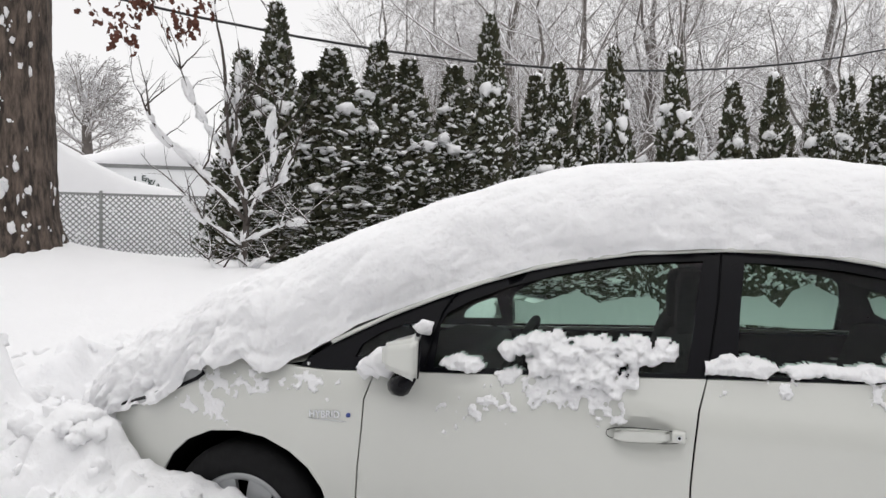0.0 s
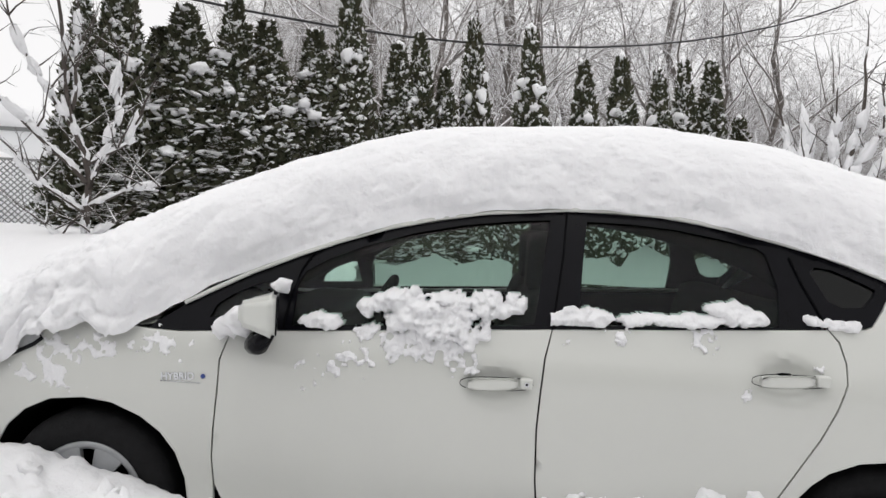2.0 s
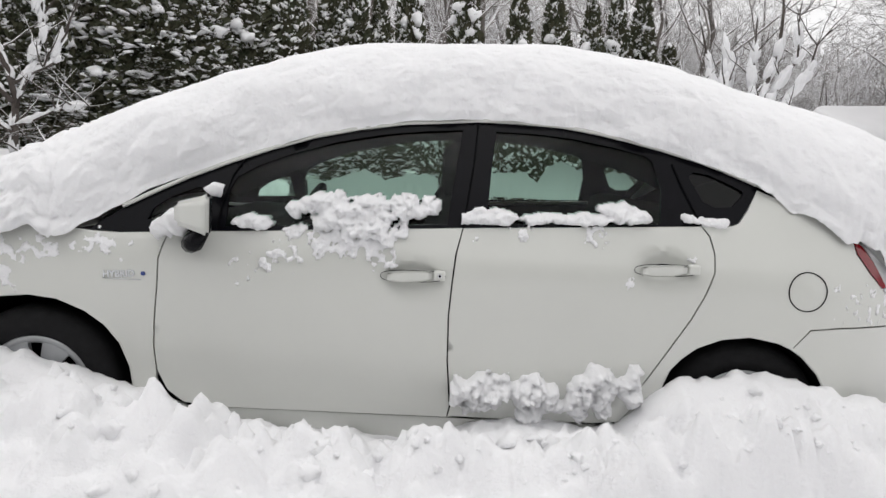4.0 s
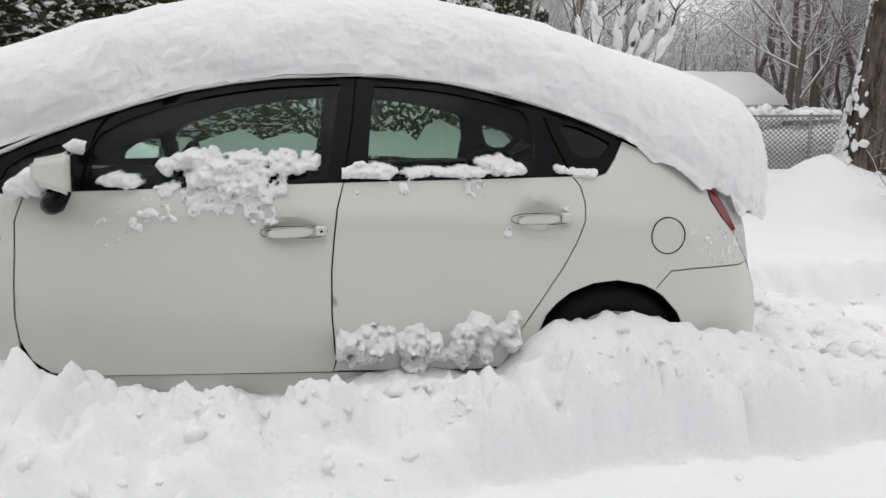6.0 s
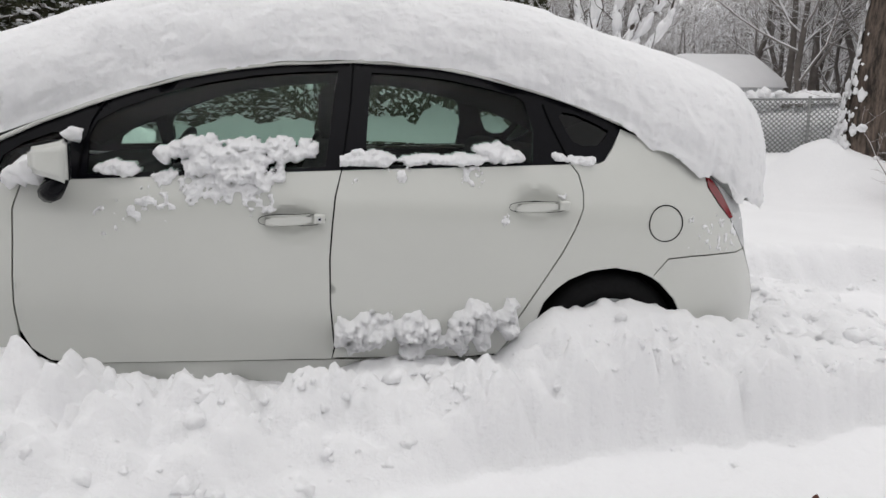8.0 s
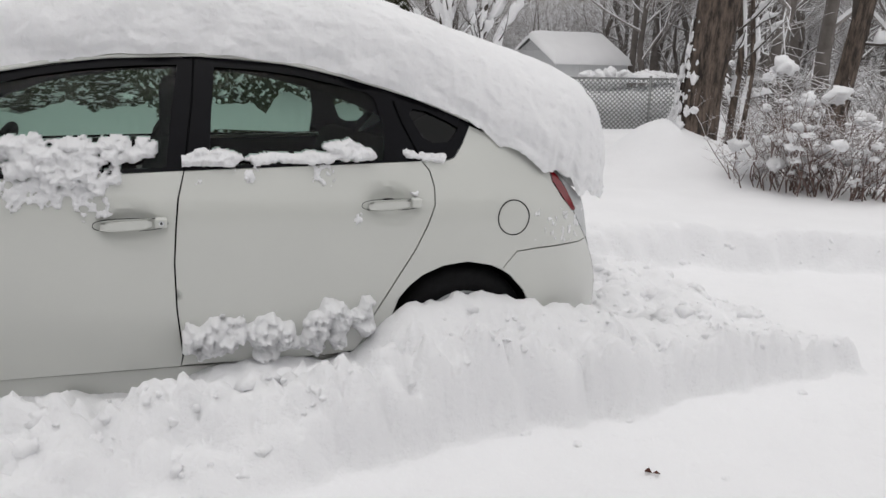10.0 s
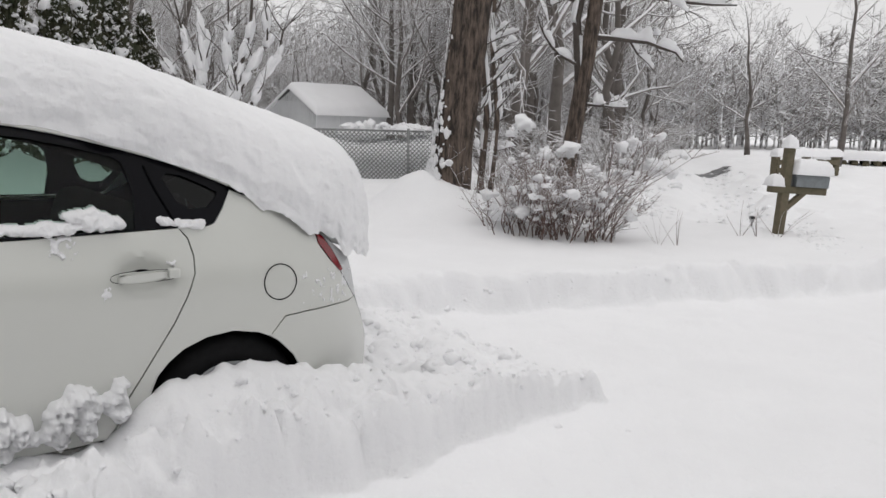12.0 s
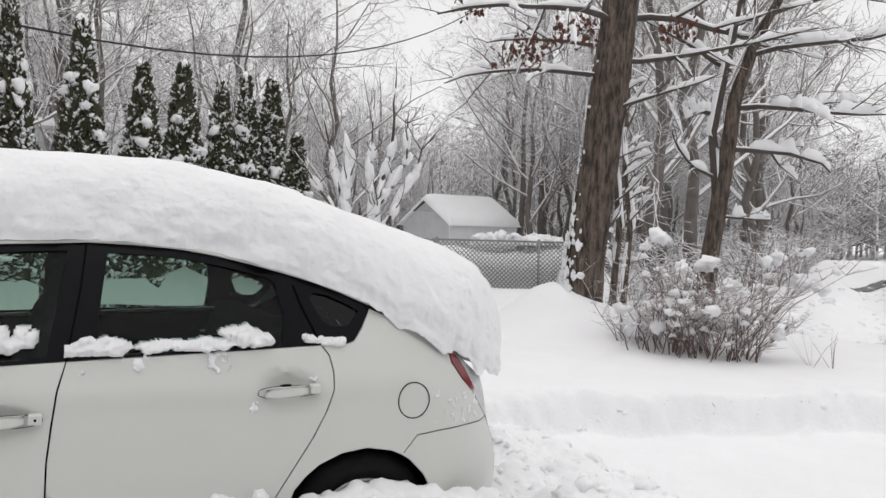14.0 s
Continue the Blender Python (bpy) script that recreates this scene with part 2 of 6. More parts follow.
    strip = np.where(x > 4.8, clear, strip)
    z = strip * (1 - past) + (yard + lip) * past
    # heap thrown up before the car
    front = np.exp(-((x + 1.35) / 0.55) ** 2 - ((y - 0.5) / 1.1) ** 2) * 0.42 * (1 + 0.6 * rough(x, y, 0.25, 3, 23)) * smooth(-0.85, -1.05, x) + (0.13 * billow(x, y, 0.3, 3, 24) + 0.06 * billow(x, y, 0.11, 3, 26) + 0.02 * billow(x, y, 0.05, 2, 22) - 0.05) * smooth(2.2, 1.0, y) * smooth(-2.6, -1.6, x)
    side = smooth(-0.8, -1.1, x)
    yardish = yard * smooth(-0.4, 1.2, y) + strip * (1 - smooth(-0.4, 1.2, y))
    z = z * (1 - side) + (np.maximum(strip, yardish) + front) * side
    # the neighbour's partly cleared drive beyond the yard
    far_drive = np.exp(-((y - 0.655 * (x - 13.2) - 3.8) / 1.2) ** 2) * smooth(11.5, 13, x) * smooth(44, 30, x)
    z = z - 0.24 * far_drive + 0.34 * smooth(12, 14, x) * np.abs(rough(x, y, 0.6, 3, 25)) * smooth(40, 25, x) * smooth(0.5, 0.05, np.abs(far_drive - 0.5))
    z = z + 0.22 * billow(x, y, 1.3, 3, 29) * smooth(12.2, 14, x) * smooth(48, 34, x) * smooth(-4, 1, y)
    return z


def axis(*runs):
    out = []
    for a, b, step in runs:
        out.extend(np.arange(a, b, step))
    return np.array(out)


gx = axis((-900, -100, 100), (-100, -20, 8), (-20, -3, 0.6), (-3, -1.6, 0.03), (-1.6, 5.4, 0.018), (5.4, 9, 0.04), (9, 20, 0.14), (20, 50, 0.8), (50, 110, 6), (110, 1000, 100))
gy = axis((-900, -100, 100), (-100, -12, 8), (-12, -3, 0.4), (-3, -1.4, 0.06), (-1.4, 2.6, 0.018), (2.6, 5, 0.05), (5, 14, 0.2), (14, 40, 0.8), (40, 110, 6), (110, 1000, 100))
GX, GY = np.meshgrid(gx, gy)
GZ = ground(GX, GY)
nx, ny = len(gx), len(gy)
idx = np.arange(nx * ny).reshape(ny, nx)
quads = np.stack([idx[:-1, :-1], idx[:-1, 1:], idx[1:, 1:], idx[1:, :-1]], -1).reshape(-1, 4)
me = bpy.data.meshes.new("ground")
me.from_pydata(np.stack([GX, GY, GZ], -1).reshape(-1, 3).tolist(), [], quads.tolist())
me.polygons.foreach_set("use_smooth", [True] * len(me.polygons))
me.materials.append(SNOW)
tagged(new("ground", me), "fresh white snow over yard and driveway with shovelled edges", "snow ground", kind="structure")

# ---- the car: a pearl white hatchback, nose uphill on the sloping drive ----
from mathutils import geometry

PITCH = math.atan(0.058)
CAR = Matrix.Translation((0, 0, 0.055)) @ Matrix.Rotation(PITCH, 4, "Y")
WIDTH = 1.745
car = thing("car", "pearl white hatchback parked nose uphill, buried in deep snow", "car", CAR)


def side(x, w):
    """How far the body's flank lies inside the widest line, by the length and height in the car."""
    x, w = np.asarray(x, float), np.asarray(w, float)
    y = np.interp(w, [0.12, 0.22, 0.32, 0.5, 0.72, 0.86, 0.9, 1.0, 1.1, 1.4, 1.6], [0.10, 0.05, 0.022, 0.004, -0.002, 0.0, 0.008, 0.045, 0.085, 0.225, 0.35])
    y = y + 0.16 * (np.clip(0.25 - x, 0, 2) / 1.1) ** 2.2 + 0.75 * np.clip(x - 2.85, 0, 2) ** 1.9
    return y


def inset(loop, d):
    out, n = [], len(loop)
    area = sum(loop[i][0] * loop[(i + 1) % n][1] - loop[(i + 1) % n][0] * loop[i][1] for i in range(n))
    sgn = 1 if area > 0 else -1
    for i in range(n):
        a, b, c = Vector(loop[i - 1]), Vector(loop[i]), Vector(loop[(i + 1) % n])
        t = (b - a).normalized() + (c - b).normalized()
        t = t.normalized() if t.length > 1e-6 else (c - b).normalized()
        out.append((b.x - sgn * t.y * d, b.y + sgn * t.x * d))
    return out


def dense(loop, step):
    out = []
    for i in range(len(loop)):
        a, b = Vector(loop[i]), Vector(loop[(i + 1) % len(loop)])
        k = max(1, int((b - a).length / step))
        out.extend(tuple(a.lerp(b, j / k)) for j in range(k))
    return out


def rounded(loop, times=2):
    """Cuts the corners of a loop."""
    for _ in range(times):
        out = []
        for i in range(len(loop)):
            a, b = Vector(loop[i]), Vector(loop[(i + 1) % len(loop)])
            out += [tuple(a.lerp(b, 0.25)), tuple(a.lerp(b, 0.75))]
        loop = out
    return loop


def within(px, pz, loop):
    a = np.array(loop)
    b = np.roll(a, -1, 0)
    hit = ((a[:, 1] > pz) != (b[:, 1] > pz)) & (px < (b[:, 0] - a[:, 0]) * (pz - a[:, 1]) / (b[:, 1] - a[:, 1] + 1e-12) + a[:, 0])
    return bool(hit.sum() % 2)


def panel(loop, off=0.0, gap=0.0, holes=(), step=0.045, thick=0.018, far=False, bulge=None):
    """A sheet of the flank cut to an outline, with a folded edge; far: on the car's other side."""
    loop = dense(inset(loop, gap) if gap else loop, step)
    loops = [loop] + [dense(h, step) for h in holes]
    pts, edges = [], []
    for q in loops:
        n = len(pts)
        pts += q
        edges += [(n + i, n + (i + 1) % len(q)) for i in range(len(q))]
    xs, zs = [p[0] for p in loop], [p[1] for p in loop]
    near = np.array(pts)
    for gx_ in np.arange(min(xs), max(xs), step):
        for gz_ in np.arange(min(zs), max(zs), step):
            if within(gx_, gz_, loop) and not any(within(gx_, gz_, h) for h in loops[1:]) and np.min(np.hypot(near[:, 0] - gx_, near[:, 1] - gz_)) > step * 0.5:
                pts.append((gx_, gz_))
    res = geometry.delaunay_2d_cdt([Vector(p) for p in pts], edges, [], 0, 1e-5)
    v2, f2 = res[0], []
    for f in res[2]:
        c = sum((v2[i] for i in f), Vector((0, 0))) / len(f)
        if within(c.x, c.y, loop) and not any(within(c.x, c.y, h) for h in loops[1:]):
            f2.append(tuple(f))
    count = {}
    for f in f2:
        for i in range(len(f)):
            e = (f[i], f[(i + 1) % len(f)])
            count[tuple(sorted(e))] = (count.get(tuple(sorted(e)), (0, e))[0] + 1, e)
    verts = []
    for v in v2:
        y = float(side(v.x, v.y)) + off + (bulge(v.x, v.y) if bulge else 0.0)
        verts.append((v.x, y, v.y))
    n = len(verts)
    verts += [(x, y + thick, z) for x, y, z in verts]
    faces = list(f2)
    if thick:
        for k, e in count.values():
            if k == 1:
                a, b = e
                faces.append((b, a, a + n, b + n))
    if far:
        verts = [(x, WIDTH - y, z) for x, y, z in verts]
        faces = [tuple(reversed(f)) for f in faces]
    bm = bmesh.new()
    vs = [bm.verts.new(v) for v in verts]
    for f in faces:
        try:
            bm.faces.new([vs[i] for i in f])
        except ValueError:
            pass
    bmesh.ops.delete(bm, geom=[v for v in bm.verts if not v.link_faces], context="VERTS")
    bm.normal_update()
    for e in bm.edges:
        if len(e.link_faces) == 2 and e.calc_face_angle(0) > 0.7:
            e.smooth = False
    return bm


DLO = [(0.205, 0.939), (0.232, 0.965), (0.315, 1.022), (0.39, 1.064), (0.526, 1.135), (0.684, 1.205), (0.826, 1.261), (0.99, 1.316), (1.16, 1.357), (1.332, 1.386),
       (1.613, 1.411), (1.765, 1.413), (1.938, 1.405), (2.068, 1.388), (2.196, 1.364), (2.323, 1.336), (2.449, 1.304), (2.551, 1.272), (2.677, 1.223), (2.681, 1.203),
       (2.638, 1.134), (2.6, 1.083), (2.575, 1.075), (2.06, 1.042), (1.566, 1.014), (0.824, 0.967), (0.31, 0.936)]
GLASS_F = [(0.691, 0.972), (0.692, 1.108), (0.714, 1.154), (0.792, 1.202), (0.914, 1.253), (1.079, 1.306), (1.248, 1.343), (1.42, 1.366), (1.554, 1.377), (1.535, 1.237), (1.509, 1.022)]
TRI_F = [(0.407, 0.985), (0.423, 1.027), (0.485, 1.072), (0.575, 1.11), (0.606, 1.11), (0.63, 0.998)]
GLASS_R = [(1.654, 1.030), (1.667, 1.224), (1.682, 1.378), (1.83, 1.377), (1.981, 1.366), (2.131, 1.342), (2.258, 1.315), (2.285, 1.295), (2.314, 1.187), (2.305, 1.062)]
GLASS_Q = [(2.423, 1.244), (2.441, 1.263), (2.497, 1.257), (2.588, 1.22), (2.63, 1.198), (2.621, 1.177), (2.584, 1.139), (2.518, 1.133), (2.47, 1.155)]
SEAM_A = [(0.49, 0.946), (0.462, 0.85), (0.458, 0.739), (0.449, 0.617), (0.447, 0.516), (0.455, 0.43)]
SEAM_B = [(1.545, 0.29), (1.554, 0.336), (1.535, 0.518), (1.53, 0.691), (1.537, 0.816), (1.546, 0.919), (1.568, 1.014)]
SEAM_C = [(2.199, 0.303), (2.24, 0.363), (2.266, 0.451), (2.347, 0.586), (2.428, 0.722), (2.472, 0.813), (2.503, 0.9), (2.505, 0.964), (2.489, 1.028), (2.459, 1.066)]
ARCH_F = [(0.356, 0.30), (0.343, 0.425), (0.307, 0.516), (0.251, 0.583), (0.179, 0.633), (0.075, 0.673), (-0.03, 0.683), (-0.137, 0.668), (-0.235, 0.622), (-0.305, 0.559), (-0.355, 0.47), (-0.375, 0.30)]
ARCH_R = [(2.325, 0.30), (2.34, 0.45), (2.364, 0.524), (2.406, 0.574), (2.46, 0.618), (2.55, 0.656), (2.656, 0.67), (2.765, 0.652), (2.817, 0.630), (2.856, 0.606), (2.928, 0.538), (2.972, 0.47), (2.99, 0.30)]
BUMP = [(2.817, 0.630), (2.878, 0.704), (2.984, 0.713), (3.15, 0.714), (3.26, 0.711), (3.31, 0.722)]


ARCH_F = [(x + 0.016 * (x > -0.1), z + 0.010 * (z > 0.4)) for x, z in ARCH_F]


FENDER = [(-0.9, 0.30), (-0.89, 0.56), (-0.56, 0.70), (-0.30, 0.81), (-0.22, 0.905), (0.0, 0.96), (0.205, 0.939), (0.31, 0.936)] + SEAM_A + [(0.455, 0.30)] + ARCH_F
DOOR_F = SEAM_A + [(0.457, 0.42), (0.49, 0.349), (0.55, 0.30), (0.65, 0.285), (1.048, 0.286)] + SEAM_B + [(0.824, 0.967)]
DOOR_R = list(reversed(SEAM_B)) + [(1.565, 0.294), (1.783, 0.292), (2.1, 0.294)] + SEAM_C + [(2.06, 1.042)]
QUARTER = list(reversed(SEAM_C)) + [(2.22, 0.20), (2.31, 0.20)] + ARCH_R[:9] + BUMP[1:] + [(3.19, 0.857), (3.12, 0.918), (3.062, 0.989), (3.05, 1.04), (2.9, 1.12), (2.75, 1.185), (2.681, 1.21), (2.638, 1.134), (2.6, 1.083), (2.575, 1.073)]
BUMPER = ARCH_R[8:] + [(3.0, 0.22), (3.46, 0.22), (3.505, 0.33), (3.508, 0.39), (3.479, 0.49), (3.405, 0.61), (3.317, 0.718)] + list(reversed(BUMP[1:]))
SILL = [(0.44, 0.15), (2.33, 0.15), (2.30, 0.30), (2.2, 0.283), (0.56, 0.277), (0.44, 0.32)]


def scoop(cx, cz):
    """The hollow in the door skin behind a handle."""
    return lambda x, z: 0.036 * math.exp(-(((x - cx) / 0.085) ** 2 + ((z - cz) / 0.048) ** 2) ** 2)


for far in (False, True):
    part("front_fender", panel(FENDER, gap=0.003, far=far), PAINT, car)
    df = part("front_door", panel(DOOR_F, gap=0.003, far=far, step=0.026, bulge=scoop(1.392, 0.830)), PAINT, car)
    dr = part("rear_door", panel(DOOR_R, gap=0.003, far=far, step=0.026, bulge=scoop(2.320, 0.903)), PAINT, car)
    part("rear_quarter_panel", panel(QUARTER, gap=0.003, far=far), PAINT, car)
    part("rear_bumper", panel(BUMPER, gap=0.003, far=far), PAINT, car)
    part("sill", panel(SILL, off=0.02, far=far), PAINT, car)
    back = [(-0.88, 0.32), (-0.86, 0.55), (-0.3, 0.79), (0.0, 0.93), (0.3, 0.92), (1.566, 0.995), (2.575, 1.055), (2.75, 1.16), (3.05, 1.0), (3.15, 0.86), (3.3, 0.70), (3.4, 0.55), (3.45, 0.3)] + list(reversed(ARCH_R))[:-1] + [(2.32, 0.2), (0.45, 0.2)] + ARCH_F
    part("inner_panel", panel(back, off=0.034, far=far, step=0.08), DARK, car)
    wf = part("window_frame", panel(DLO, off=0.004, holes=[GLASS_F, GLASS_R, GLASS_Q, TRI_F], step=0.05, far=far), BLACK, car, "gloss black pillars and window surround")
    # rubber strips and the joint between the two doors
    for line in ([(0.735, 1.225), (0.70, 1.16), (0.675, 1.06), (0.665, 0.96)], [(1.612, 1.41), (1.60, 1.25), (1.568, 1.014)], [(2.36, 1.29), (2.39, 1.21), (2.459, 1.066)]):
        pts = [(x, float(side(x, z)) - 0.001, z) for x, z in line]
        if far:
            pts = [(x, WIDTH - y, z) for x, y, z in pts]
        part("seal", mesh("seal", *tube(pts, [0.0035] * len(pts), 5)), DARK, wf)
    for name, loop, mat in (("front_side_window", GLASS_F, GLASS), ("rear_side_window", GLASS_R, GLASS), ("quarter_window", GLASS_Q, GLASS if far else GLASS_DARK), ("pillar_window", TRI_F, GLASS)):
        g = part(name, panel(loop, off=0.014, step=0.12, thick=0, far=far), mat, car, "green-tinted glass")
        g.visible_shadow = False
    line = [(x, float(side(x, z)) - 0.004, z + 0.006) for x, z in DLO[2:19]]
    line = [(x, WIDTH - y, z) for x, y, z in line] if far else line
    part("roof_rail", mesh("roof_rail", *tube(line, [0.008] * len(line), 6)), PAINT, car)
    # wheel housings
    for arch in (ARCH_F, ARCH_R):
        rim_pts = arch
        vs, fs = [], []
        for k, yy in enumerate((0.012, 0.10, 0.42)):
            for x, z in rim_pts:
                y = float(side(x, z)) + yy if k < 2 else 0.42
                vs.append((x, WIDTH - y if far else y, z))
        m_ = len(rim_pts)
        for k in range(2):
            for i in range(m_ - 1):
                fs.append((k * m_ + i, k * m_ + i + 1, (k + 1) * m_ + i + 1, (k + 1) * m_ + i))
        fs.append(tuple(range(2 * m_, 3 * m_)))
        part("wheel_housing", mesh("wheel_housing", vs, fs), DARK, car)
        part("arch_lip", mesh("arch_lip", *tube([(x, (WIDTH - float(side(x, z)) - 0.004) if far else float(side(x, z)) + 0.004, z) for x, z in arch], [0.006] * m_, 6)), PAINT, car)
    # door handles
    for door, hx, hz, lock in ((df, 1.392, 0.832, True), (dr, 2.320, 0.902, False)):
        bm = bmesh.new()
        bmesh.ops.create_cube(bm, size=1)
        bmesh.ops.subdivide_edges(bm, edges=bm.edges[:], cuts=5, use_grid_fill=True)
        for v in bm.verts:
            u = v.co.x * 2
            v.co = (hx - 0.012 + v.co.x * 0.17, -0.022 + v.co.y * 0.022 + 0.010 * u * u, hz + 0.006 * u + v.co.z * (0.041 - 0.008 * u * u))
            if far:
                v.co.y = WIDTH - v.co.y
        bmesh.ops.bevel(bm, geom=[e for e in bm.edges if len(e.link_faces) == 2 and e.calc_face_angle(0) > 0.9], offset=0.006, segments=2, affect="EDGES")
        h = part("handle", bm, PAINT, door)
        cap_x = hx + 0.094
        bm = box(cap_x - 0.018, cap_x + 0.024, -0.026, 0.01, hz - 0.010, hz + 0.026, 0.008)
        if far:
            for v in bm.verts:
                v.co.y = WIDTH - v.co.y
        cap = part("handle_cap", bm, PAINT, door)
        ring = []
        for k in range(24):
            a = 2 * math.pi * k / 24
            ex = hx + 0.119 * math.copysign(abs(math.cos(a)) ** 0.7, math.cos(a))
            ring.append((ex, -0.0045, hz + 0.004 * math.cos(a) + 0.0215 * math.copysign(abs(math.sin(a)) ** 0.7, math.sin(a))))
        ring = [(x, WIDTH - y if far else y, z) for x, y, z in ring]
        part("handle_gasket", mesh("handle_gasket", *tube(ring + ring[:2], [0.0013] * 26, 5)), DARK, door, "black rubber gasket")
        if lock and not far:
            v_, f_ = tube([(cap_x + 0.004, -0.024, hz + 0.008), (cap_x + 0.004, -0.030, hz + 0.008)], [0.0085, 0.0075], 14)
            part("key_lock", mesh("key_lock", v_, f_, shade=False), CHROME, door, "round metal key lock")
            v_, f_ = tube([(cap_x + 0.004, -0.029, hz + 0.008), (cap_x + 0.004, -0.0308, hz + 0.008)], [0.0045, 0.0045], 10)
            part("key_slot", mesh("key_slot", v_, f_, shade=False), DARK, door)
    # lamps
    part("tail_lamp", panel([(3.05, 1.042), (3.09, 1.018), (3.14, 0.96), (3.203, 0.866), (3.18, 0.86), (3.12, 0.918), (3.062, 0.989)], gap=0.002, off=-0.004, step=0.03, far=far), RED, car, "dark red tail lamp lens")
    part("reversing_lamp", panel([(3.095, 1.02), (3.25, 0.92), (3.292, 0.814), (3.325, 0.73), (3.308, 0.724), (3.19, 0.857), (3.203, 0.866), (3.14, 0.96)], gap=0.002, off=0.0, step=0.03, far=far), LENS, car, "clear rear lamp lens")
    part("headlamp", panel([(-0.56, 0.715), (-0.30, 0.825), (-0.225, 0.905), (-0.17, 0.895), (-0.20, 0.86), (-0.34, 0.79), (-0.5, 0.712)], off=-0.008, step=0.03, far=far), LENS, car, "narrow headlamp with black surround")
    lamp_edge = [(-0.56, 0.716), (-0.34, 0.79), (-0.20, 0.858), (-0.172, 0.88), (-0.18, 0.895), (-0.225, 0.897), (-0.30, 0.87)]
    part("lamp_surround", mesh("lamp_surround", *tube([(x, (WIDTH - float(side(x, z)) + 0.008) if far else float(side(x, z)) - 0.008, z) for x, z in lamp_edge], [0.007] * len(lamp_edge), 6)), BLACK, car)
    # filler flap: a shut line round a disc
    if not far:
        ring = [(2.852 + 0.072 * math.cos(a), 0.847 + 0.072 * math.sin(a)) for a in np.linspace(0, 2 * math.pi, 40)]
        part("fuel_flap", mesh("fuel_flap_joint", *tube([(x, float(side(x, z)) - 0.0008, z) for x, z in ring], [0.0024] * 40, 5, close=False)), DARK, car, "round fuel flap joint")

# top shell from bumper to tail, under the snow
TOP_X = [-0.93, -0.88, -0.6, -0.2, 0.2, 0.3, 0.7, 1.15, 1.6, 2.0, 2.6, 2.95, 3.15, 3.3, 3.42, 3.5]
TOP_W = [0.40, 0.68, 0.82, 0.95, 1.03, 1.07, 1.27, 1.445, 1.49, 1.475, 1.37, 1.26, 1.12, 0.95, 0.78, 0.62]
EDGE_X = [-0.93, -0.89, -0.56, -0.30, -0.22, 0.0, 0.205, 0.232, 0.39, 0.684, 0.99, 1.332, 1.613, 1.94, 2.2, 2.449, 2.68, 2.9, 3.05, 3.2, 3.3, 3.5]
EDGE_W = [0.30, 0.55, 0.695, 0.80, 0.90, 0.958, 0.942, 0.965, 1.064, 1.205, 1.316, 1.386, 1.411, 1.405, 1.364, 1.304, 1.222, 1.12, 1.04, 0.93, 0.76, 0.45]


def shell(x0, x1, drop=0.0, n=24):
    xs, m_ = np.linspace(x0, x1, n), 22
    vs, fs = [], []
    for x in xs:
        we = float(np.interp(x, EDGE_X, EDGE_W)) - drop
        wt = max(float(np.interp(x, TOP_X, TOP_W)) - drop, we)
        ye = float(side(x, we)) + 0.002 + drop * 0.6
        for k in range(m_ + 1):
            s = k / m_
            vs.append((x, ye + (WIDTH - 2 * ye) * s, we + (wt - we) * math.sin(math.pi * s) ** 0.6))
    for i in range(n - 1):
        for k in range(m_):
            a = i * (m_ + 1) + k
            fs.append((a, a + m_ + 1, a + m_ + 2, a + 1))
    return mesh("shell", vs, fs)


part("bonnet", shell(-0.93, 0.22), PAINT, car)
part("windscreen", shell(0.224, 0.97), GLASS_DARK, car, "windscreen under snow")
part("roof", shell(0.974, 2.55), PAINT, car)
part("tailgate", shell(2.554, 3.5), PAINT, car)
part("headliner", shell(0.3, 2.9, 0.035), CLOTH, car, "dark roof lining")
bag = Bag()
rows_ = [(3.317, 0.718), (3.405, 0.61), (3.479, 0.49), (3.508, 0.39), (3.505, 0.33), (3.46, 0.2)]
for k in range(13):
    s = k / 12
    for x, z in rows_:
        ye = float(side(x, z))
        bag.v.append((x + 0.06 * math.sin(math.pi * s), ye + (WIDTH - 2 * ye) * s, z))
for k in range(12):
    for j in range(5):
        a = k * 6 + j
        bag.f.append((a, a + 1, a + 7, a + 6))
part("rear_valance", mesh("rear_valance", bag.v, bag.f), PAINT, car)
part("floor_pan", box(-0.8, 3.4, 0.14, WIDTH - 0.14, 0.16, 0.24, 0.02), DARK, car)
# front face
vs, fs = [], []
for k in range(13):
    s = k / 12
    for z in (0.2, 0.35, 0.5, 0.62):
        ye = float(side(-0.9, z))
        vs.append((-0.9 - 0.05 * math.sin(math.pi * s), ye + (WIDTH - 2 * ye) * s, z))
for k in range(12):
    for j in range(3):
        a = k * 4 + j
        fs.append((a, a + 4, a + 5, a + 1))
part("front_bumper", mesh("front_bumper", vs, fs), PAINT, car)

